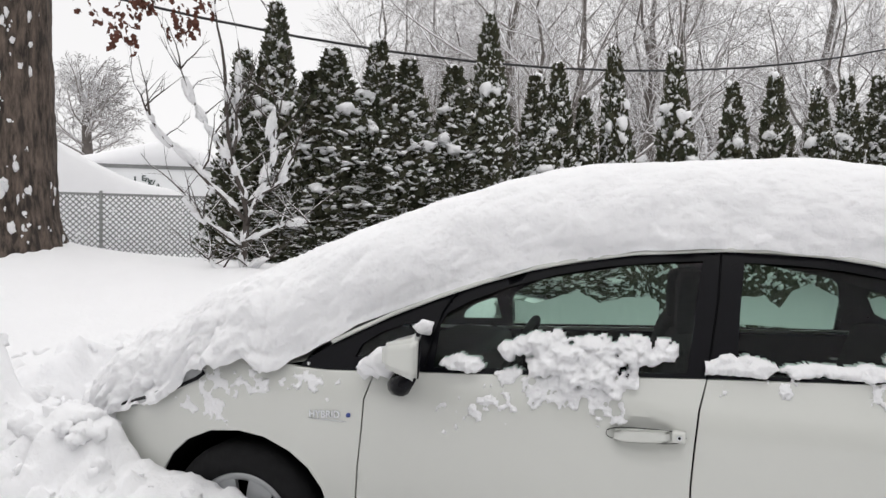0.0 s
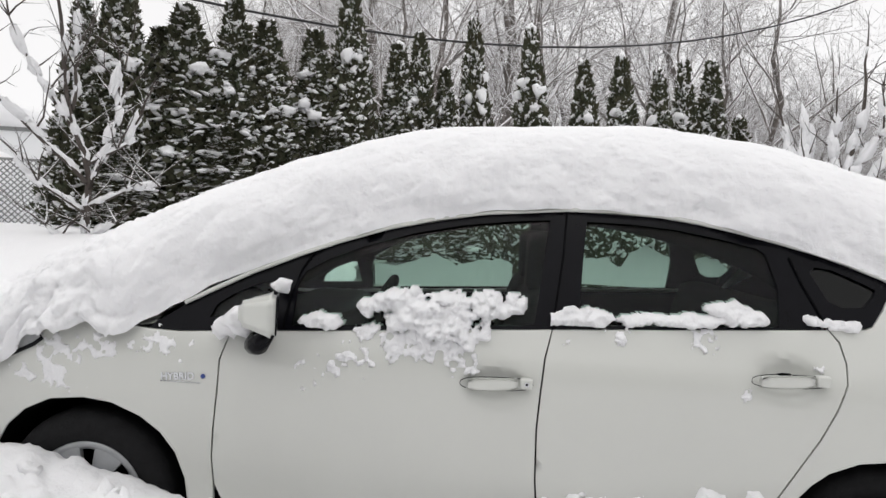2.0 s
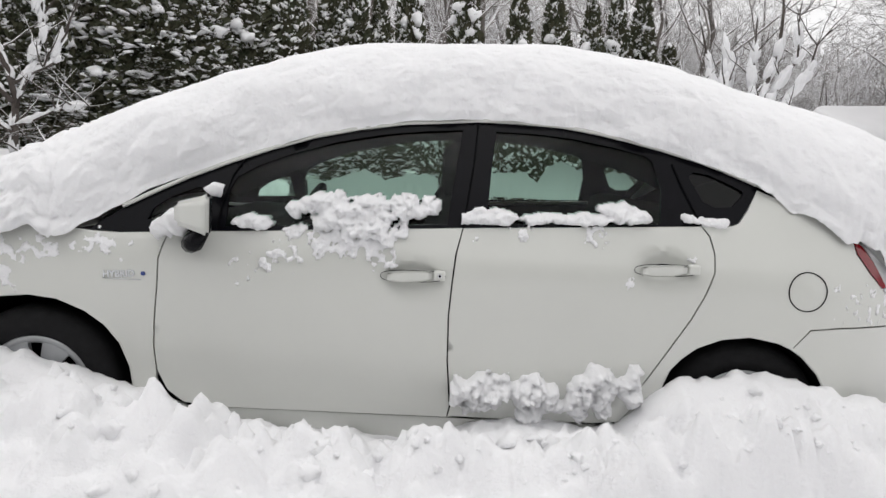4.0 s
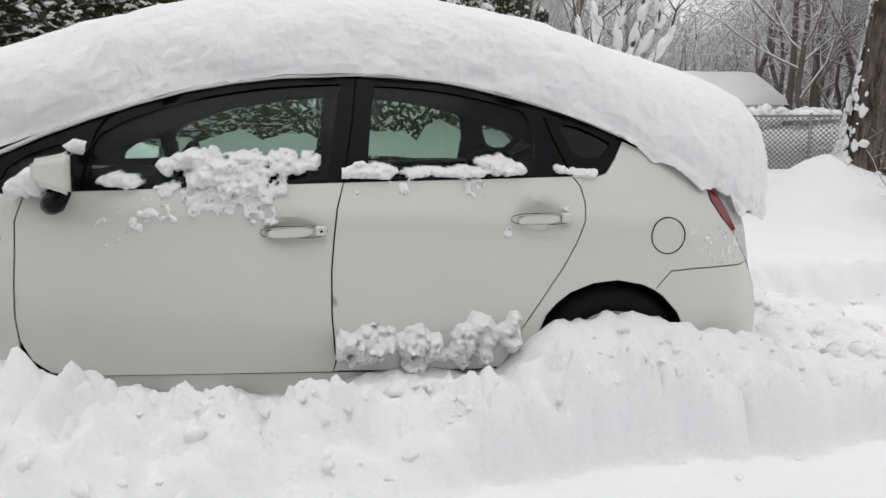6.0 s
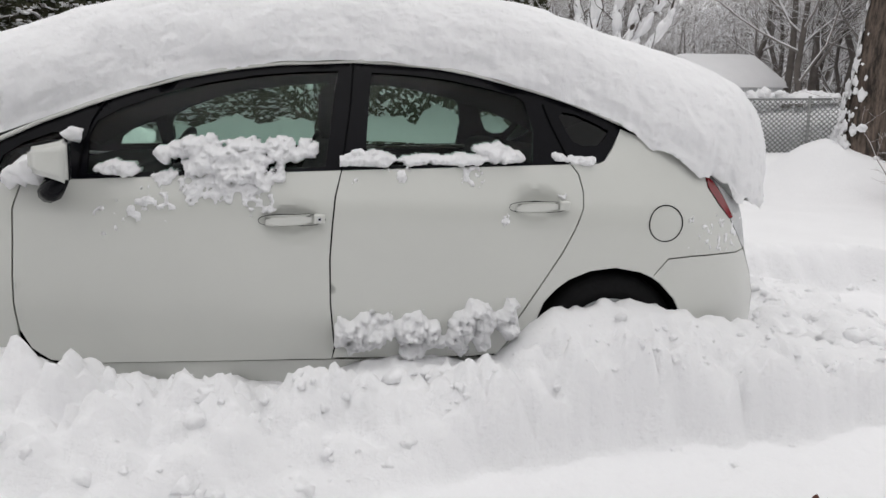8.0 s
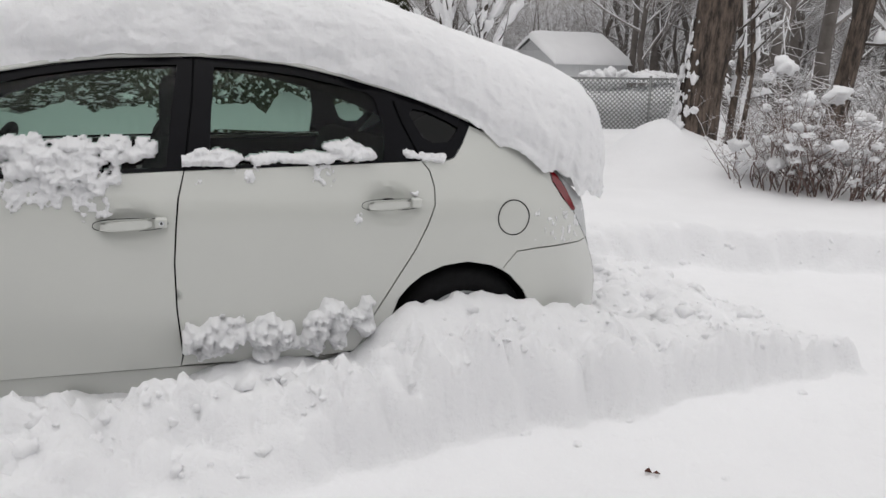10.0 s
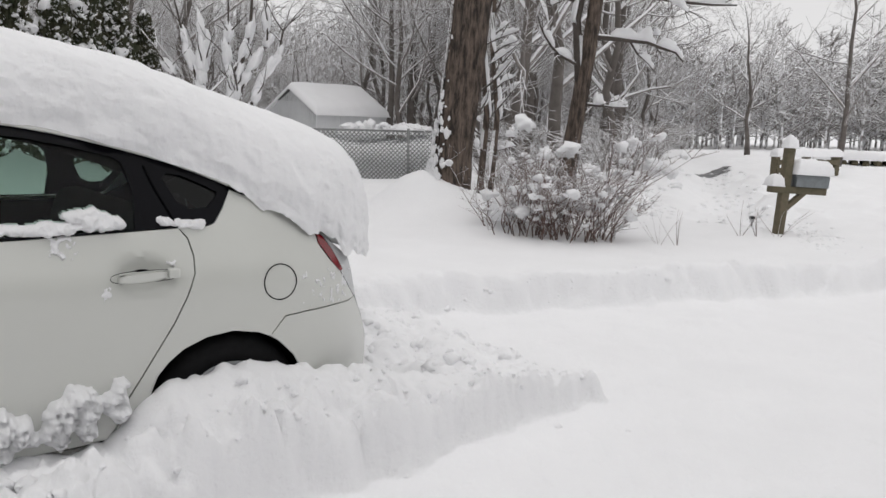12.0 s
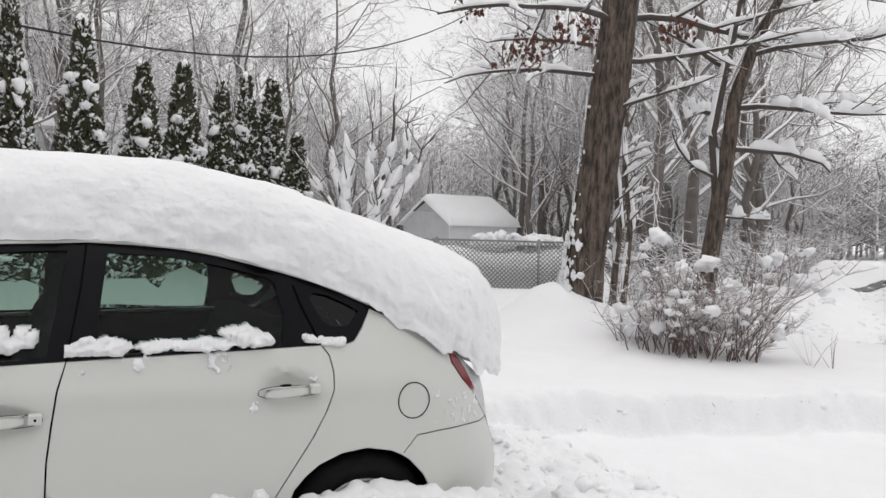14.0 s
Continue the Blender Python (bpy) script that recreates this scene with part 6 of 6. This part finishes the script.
for k in range(n):
    for p, q, dep in ((LX * k / n, LX * (k + 0.72) / n, 0.0), (LX * (k + 0.72) / n, LX * (k + 1) / n, 0.012)):
        m_ = len(vs)
        vs += [(p, dep, -0.5), (q, dep, -0.5), (q, dep, EH), (p, dep, EH)]
        fs.append((m_, m_ + 1, m_ + 2, m_ + 3))
part("side_wall", mesh("side_wall", vs, fs, SIDING, False), None, shed)
part("back_wall", box(0.02, LX, LY - 0.03, LY, -0.5, EH), SIDING, shed, shade=False)
part("end_wall", box(LX - 0.03, LX, 0.02, LY - 0.03, -0.5, EH), SIDING, shed, shade=False)
for sgn in (0, 1):
    y0, y1 = (-0.1, LY / 2) if sgn == 0 else (LY + 0.1, LY / 2)
    bm = bmesh.new()
    z0 = EH - 0.06
    a = [bm.verts.new(p) for p in ((-0.1, y0, z0), (LX + 0.1, y0, z0), (LX + 0.1, y1, RH + 0.02), (-0.1, y1, RH + 0.02), (-0.1, y0, z0 + 0.05), (LX + 0.1, y0, z0 + 0.05), (LX + 0.1, y1, RH + 0.07), (-0.1, y1, RH + 0.07))]
    for q in ((0, 1, 2, 3), (7, 6, 5, 4), (0, 4, 5, 1), (1, 5, 6, 2), (2, 6, 7, 3), (3, 7, 4, 0)):
        bm.faces.new([a[i] for i in q])
    part("roof_sheet", bm, DIM, shed, "dark roof edge", shade=False)
vs, fs = snow_slab(-0.14, LX + 0.12, -0.14, LY + 0.14, 0, 0.26, 63, 0.07, lambda X, Y: EH - 0.02 + (RH - EH + 0.08) * (1 - np.abs(2 * Y / LY - 1)))
thing("roof_snow", "thick smooth snow on the shed roof", "snow", shed.matrix_world.copy(), data=mesh("roof_snow", vs, fs, SNOW))

# white building behind the evergreens
house = thing("outbuilding", "low white building with a flat snowy roof behind the evergreens", "building", pose(0.9, 21.4, 0.3))
part("front_wall", box(-0.6, 4.6, 0, 0.2, -0.3, 3.9), SIDING, house, shade=False)
part("rear_wall", box(-0.6, 4.6, 3.0, 3.2, -0.3, 3.9), SIDING, house, shade=False)
part("side_wall", box(-0.8, -0.6, 0, 3.2, -0.3, 3.9), SIDING, house, shade=False)
part("side_wall", box(4.6, 4.8, 0, 3.2, -0.3, 3.9), SIDING, house, shade=False)
part("corner_trim", box(0.45, 0.6, -0.05, -0.003, -0.3, 3.9), LENS, house, shade=False)
part("downpipe", mesh("downpipe", *tube([(0.72, -0.08, 0), (0.72, -0.08, 3.8)], [0.05, 0.05], 8), DIM), None, house)
part("roof", box(-1.0, 5.0, -0.25, 3.4, 3.9, 4.0), LENS, house, shade=False)
vs, fs = snow_slab(-1.05, 5.05, -0.3, 3.45, 4.0, 0.24, 64, 0.1)
thing("roof_snow", "even snow on the flat roof", "snow", pose(0.9, 21.4, 0.3), data=mesh("roof_snow", vs, fs, SNOW))

WHITE = material("white_panel", (0.82, 0.83, 0.84), 0.5, vary=0.08, size=1.5)
# white lorry body with curved lettering beyond the fence, under a hipped load of snow
P0, P1 = Vector((-14.54, 15.61, 0)), Vector((-11.4, 18.0, 0))
ux = (P1 - P0).normalized()
uy = Vector((-ux.y, ux.x, 0))
M = Matrix(((ux.x, uy.x, 0, P0.x), (ux.y, uy.y, 0, P0.y), (0, 0, 1, 1.2), (0, 0, 0, 1)))
van = thing("box_trailer", "white box trailer with arched dark lettering on its side", "trailer", M)
LT = (P1 - P0).length + 1.5
part("side_panel", box(0, LT, 0, 0.06, 0.3, 3.05, 0.01), WHITE, van)
part("far_panel", box(0, LT, 2.2, 2.26, 0.3, 3.05, 0.01), WHITE, van)
part("end_panel", box(0, 0.06, 0.063, 2.197, 0.3, 3.05, 0.01), WHITE, van)
part("end_panel", box(LT - 0.06, LT, 0.063, 2.197, 0.3, 3.05, 0.01), WHITE, van)
part("floor", box(0, LT, 0, 2.26, 0.1, 0.29, 0.01), DIM, van)
part("edge_rail", box(-0.03, LT + 0.03, -0.04, -0.003, 2.95, 3.08, 0.01), GALV, van, "dark upper edge rail")
for x in (0.9, LT - 0.9):
    part("tyre", mesh("tyre", *tube([(x, 0.05, -0.1), (x, 0.3, -0.1)], [0.42, 0.42], 24), RUBBER), None, van)
# the arched word, letter by letter
word = "England"
for k, ch in enumerate(word):
    f = k / (len(word) - 1)
    ang = -4 - 40 * f
    x = 1.70 + 0.60 * f
    z = 2.58 - 0.10 * f - 0.24 * f * f
    lettering(ch, 0.24, pose(x, -0.012, z, 90, 0, 0) @ Matrix.Rotation(radians(ang), 4, "Z"), INK, van, 0.004)
for x0, x1, z in ((2.0, 2.45, 2.02), (1.50, 1.55, 2.56)):
    part("lettering_bar", box(x0, x1, -0.012, -0.002, z, z + 0.14, 0.002), INK, van, "dark lettering too small to read")
vs, fs = snow_slab(-0.15, LT + 0.1, -0.12, 2.4, 0, 0.24, 65, 0.1, lambda X, Y: 3.06 + 0.55 * np.clip(1 - np.abs((X - 2.3) / 2.2), 0, 1) + 0 * Y, 3.06)
thing("trailer_snow", "peaked blanket of snow on the trailer roof", "snow", M, data=mesh("trailer_snow", vs, fs, SNOW))

# snow-covered sheet sloping down beside the trailer
vs, fs = snow_slab(-2.6, 2.3, -1.2, 1.2, 0, 0.22, 66, 0.08, lambda X, Y: 3.1 - 0.42 * (X + 1.0) - 0.10 * np.sin(X * 1.8) + 0 * Y, 0.6)
thing("snowy_lean_to", "sloping heap of smooth snow covering a lean-to", "lean-to", pose(-11.3, 11.95, 0.9, 0, 0, 40), data=mesh("snowy_lean_to", vs, fs, SNOW))
# overhead cables
pts = []
for k in range(41):
    f = k / 40
    x = -14 + 38 * f
    y = 4.9 + (x + 4) * 11.5 / 16.6
    pts.append((x, y, 4.0 + 0.0235 * (x + 0.4) ** 2 + 0.0 * x))
thing("overhead_cable", "black overhead cable sagging above the yard", "cable", data=mesh("overhead_cable", *tube(pts, [0.016] * 41, 6), CABLE))
pts = [(4.0 + 2.4 * k, 22.5 - 0.55 * k, 5.3 + 1.38 * k) for k in range(9)]
thing("overhead_cable", "thin far cable rising across the sky", "cable", data=mesh("overhead_cable", *tube(pts, [0.012] * 9, 5), CABLE))

# mailbox on its leaning post
mail = thing("mailbox", "grey tin mailbox on a weathered timber post with snow", "mailbox", pose(11.31, 2.05, gz(11.31, 2.05) - 0.1, 0, 3, -30))
# local x runs along the crossbar, away from the drive
part("post", box(-0.055, 0.055, -0.055, 0.055, -0.3, 1.27, 0.008), TIMBER, mail)
part("crossbar", box(-0.22, 0.60, -0.06, 0.06, 0.66, 0.755, 0.008), TIMBER, mail)
bm = box(-0.045, 0.045, -0.04, 0.04, 0, 0.36, 0.006)
for v in bm.verts:
    v.co = (0.02 + 0.72 * v.co.z + v.co.x, v.co.y, 0.42 + 0.68 * v.co.z)
part("brace", bm, TIMBER, mail)
bm = bmesh.new()
prof = [(-0.10, 0.0), (0.10, 0.0), (0.10, 0.12)] + [(0.10 * math.cos(a), 0.12 + 0.09 * math.sin(a)) for a in np.linspace(0.3, math.pi - 0.3, 8)] + [(-0.10, 0.12)]
ring0 = [bm.verts.new((0.10, y, 0.757 + z)) for y, z in prof]
ring1 = [bm.verts.new((0.58, y, 0.757 + z)) for y, z in prof]
for i in range(len(prof)):
    j = (i + 1) % len(prof)
    bm.faces.new((ring0[i], ring0[j], ring1[j], ring1[i]))
bm.faces.new(list(reversed(ring0)))
bm.faces.new(ring1)
bx = part("box", bm, TIN, mail, "dented grey tin box", shade=False)
part("door", box(0.581, 0.592, -0.095, 0.095, 0.762, 0.93, 0.003), TIN, bx)
part("flag_bracket", box(0.055, 0.075, -0.05, 0.05, 0.76, 0.92, 0.01), DIM, mail, "dark ornamental bracket")
for x0, x1, y0, y1, z, th, sd in ((0.06, 0.62, -0.16, 0.16, 0.93, 0.21, 71), (-0.26, -0.055, -0.11, 0.11, 0.756, 0.17, 72), (-0.09, 0.09, -0.09, 0.09, 1.27, 0.15, 73)):
    vs, fs = snow_slab(x0, x1, y0, y1, z, th, sd, 0.02)
    thing("mailbox_snow", "rounded snow cap on the mailbox and post", "snow", mail.matrix_world.copy(), data=mesh("mailbox_snow", vs, fs, SNOW))
lamp = thing("path_light", "small black solar path light standing in snow", "path light", Matrix.Translation((11.55, 2.55, gz(11.55, 2.55))))
part("stake", mesh("stake", *tube([(0, 0, -0.1), (0, 0, 0.08)], [0.012, 0.012], 8), CABLE), None, lamp)
part("lens", mesh("lens", *tube([(0, 0, 0.08), (0, 0, 0.13)], [0.028, 0.028], 12), LENS), None, lamp)
part("cap", mesh("cap", *tube([(0, 0, 0.13), (0, 0, 0.16), (0, 0, 0.175)], [0.045, 0.042, 0.01], 14), CABLE), None, lamp)

# timber rail fence and covered things by the neighbour's drive
rail = thing("rail_fence", "short weathered timber fence with snow on its rails", "fence", pose(21.9, 7.4, gz(21.9, 7.4) - 0.1, 0, 0, -20))
for x in (0.0, 1.1, 2.2):
    part("post", box(x - 0.09, x + 0.09, -0.09, 0.09, -0.4, 0.66, 0.02), TIMBER, rail)
for z in (0.2, 0.42):
    part("plank", box(-0.05, 2.25, -0.13, -0.095, z, z + 0.14, 0.01), TIMBER, rail)
vs, fs = snow_slab(-0.13, 2.35, -0.2, 0.16, 0.66, 0.24, 75, 0.04)
thing("post_snow", "long snow cap along the top of the fence", "snow", rail.matrix_world.copy(), data=mesh("post_snow", vs, fs, SNOW))
for x, y, lx, ly, h, turn, what in ((31.5, 8.7, 3.4, 1.4, 0.3, -64, "woodpile"),):
    z = gz(x, y)
    w = thing(what, "low stacked logs under a tarpaulin of snow", "woodpile", pose(x, y, z - 0.1, 0, 0, turn))
    rr = random.Random(int(x * 10))
    for r_ in range(2):
        for c_ in range(9):
            px_ = -lx / 2 + lx * (c_ + 0.5) / 9
            pz_ = 0.05 + r_ * h / 2.2
            part("log", mesh("log", *tube([(px_, -ly / 2 + rr.uniform(-0.05, 0.05), pz_), (px_, ly / 2, pz_)], [0.125, 0.125], 8), TIMBER), None, w)
    vs, fs = snow_slab(-lx / 2 - 0.12, lx / 2 + 0.12, -ly / 2 - 0.12, ly / 2 + 0.12, h, 0.32, 77, 0.07)
    thing("tarpaulin_snow", "thick snow over the woodpile", "snow", w.matrix_world.copy(), data=mesh("tarpaulin_snow", vs, fs, SNOW))

# bare wet tracks on the neighbour's drive
def track(pts, width, seed, label):
    vs, fs = [], []
    n = 60
    for i in range(n + 1):
        f = i / n * (len(pts) - 1)
        j = min(int(f), len(pts) - 2)
        p = Vector(pts[j]).lerp(Vector(pts[j + 1]), f - j)
        d = (Vector(pts[j + 1]) - Vector(pts[j])).normalized()
        nrm = Vector((-d.y, d.x))
        wd = width * math.sin(math.pi * min(1, max(0.02, i / n))) ** 0.4
        for k, s in enumerate((-1, -0.5, 0, 0.5, 1)):
            e = 0.5 * wd * s * (1 + (0.9 * float(rough(np.array([i * 0.35]), np.array([s * 3.0]), 1.0, 3, seed)[0]) if abs(s) == 1 else 0))
            q = p + nrm * e
            vs.append((q.x, q.y, gz(q.x, q.y) + 0.03))
    for i in range(n):
        for k in range(4):
            a = i * 5 + k
            fs.append((a, a + 5, a + 6, a + 1))
    tagged(new("road", mesh("road", vs, fs, ASPHALT)), label, "road", kind="structure")


track([(21.5, 9.8), (23.5, 10.2), (26.0, 11.4)], 0.7, 82, "bare wet asphalt patch of the drive")
spots_ = []
rng = random.Random(71)
for k in range(420):
    f = rng.random()
    x, y = 11.0 + 11.0 * f, 3.3 + 6.6 * f
    off_ = rng.choice((-1, 1)) * rng.uniform(0.2, 1.5)
    spots_.append((x + 0.5 * off_, y - 0.85 * off_, rng.choice((0.03, 0.05, 0.07, 0.10))))
scatter("snow_crumbs", "ploughed-up lumps along the neighbour's drive", spots_, 72)
spots_ = [(rng.uniform(10.2, 13.4), 0, rng.choice((0.02, 0.03, 0.045))) for k in range(120)]
spots_ = [(x, 1.1 + 0.6 * (x - 10.6) + rng.gauss(0, 0.15), r) for x, _, r in spots_]
scatter("snow_crumbs", "churned crumbs of snow beside the mailbox", spots_, 73)

# unseen wall added behind the camera: closes the place and darkens the car
bm = bmesh.new()
for k in range(26):
    z = -0.3 + 0.21 * k
    a = [bm.verts.new(p) for p in ((-13, -9.0, z), (9, -9.0, z), (9, -9.025, z + 0.21), (-13, -9.025, z + 0.21))]
    bm.faces.new(list(reversed(a)))
me = bpy.data.meshes.new("unseen_wall")
bm.to_mesh(me)
bm.free()
me.materials.append(material("unseen_wall_grey", (0.20, 0.20, 0.19), 0.8, vary=0.25, size=3, bump=0.2))
tagged(new("unseen_wall", me), "unseen grey clapboard wall added to darken the side of the car", "wall", kind="structure")
# unseen block added at its back, so that the wall is solid
bm = box(-13.2, 9.2, -12, -9.03, -0.5, 5.2)
me = bpy.data.meshes.new("unseen_wall_core")
bm.to_mesh(me)
bm.free()
me.materials.append(SIDING)
tagged(new("unseen_wall_core", me), "unseen block added behind the darkening wall", "wall", kind="structure")

# bits on the snow
rng = random.Random(77)
for x, y, z, r in ((3.08, -0.77, 0, 0.02), (4.98, 0.09, 0, 0.05)):
    bag = Bag()
    for k in range(4):
        a = rng.uniform(0, 6.28)
        bag.add(([Vector((0, 0, 0.004)), Vector((math.cos(a) * r, math.sin(a) * r, 0.015)), Vector((math.cos(a + 0.5) * r * 1.4, math.sin(a + 0.5) * r * 1.4, 0.006)), Vector((math.cos(a + 1) * r * 0.8, math.sin(a + 1) * r * 0.8, 0.012))], [(0, 1, 2, 3)]))
    thing("dead_leaf", "curled brown leaf lying on the snow", "leaf", Matrix.Translation((x, y, gz(x, y) + 0.004)), "leaves on the snow", data=bag.mesh("dead_leaf", LEAF, False))
for k in range(16):
    x, y = (rng.uniform(2.6, 4.9), rng.uniform(-0.9, -0.3)) if k < 7 else (rng.uniform(3.6, 4.9), rng.uniform(0.7, 2.0))
    r = rng.choice((0.012, 0.018, 0.026))
    thing("snow_clod", "loose lump of snow lying on the cleared drive", "snow clod", pose(x, y, gz(x, y) - r * 0.2, 0, 0, rng.uniform(0, 360)), "snow clods", data=mesh("snow_clod", *clod(k * 1.3, r, 0.6, 2), SNOW))
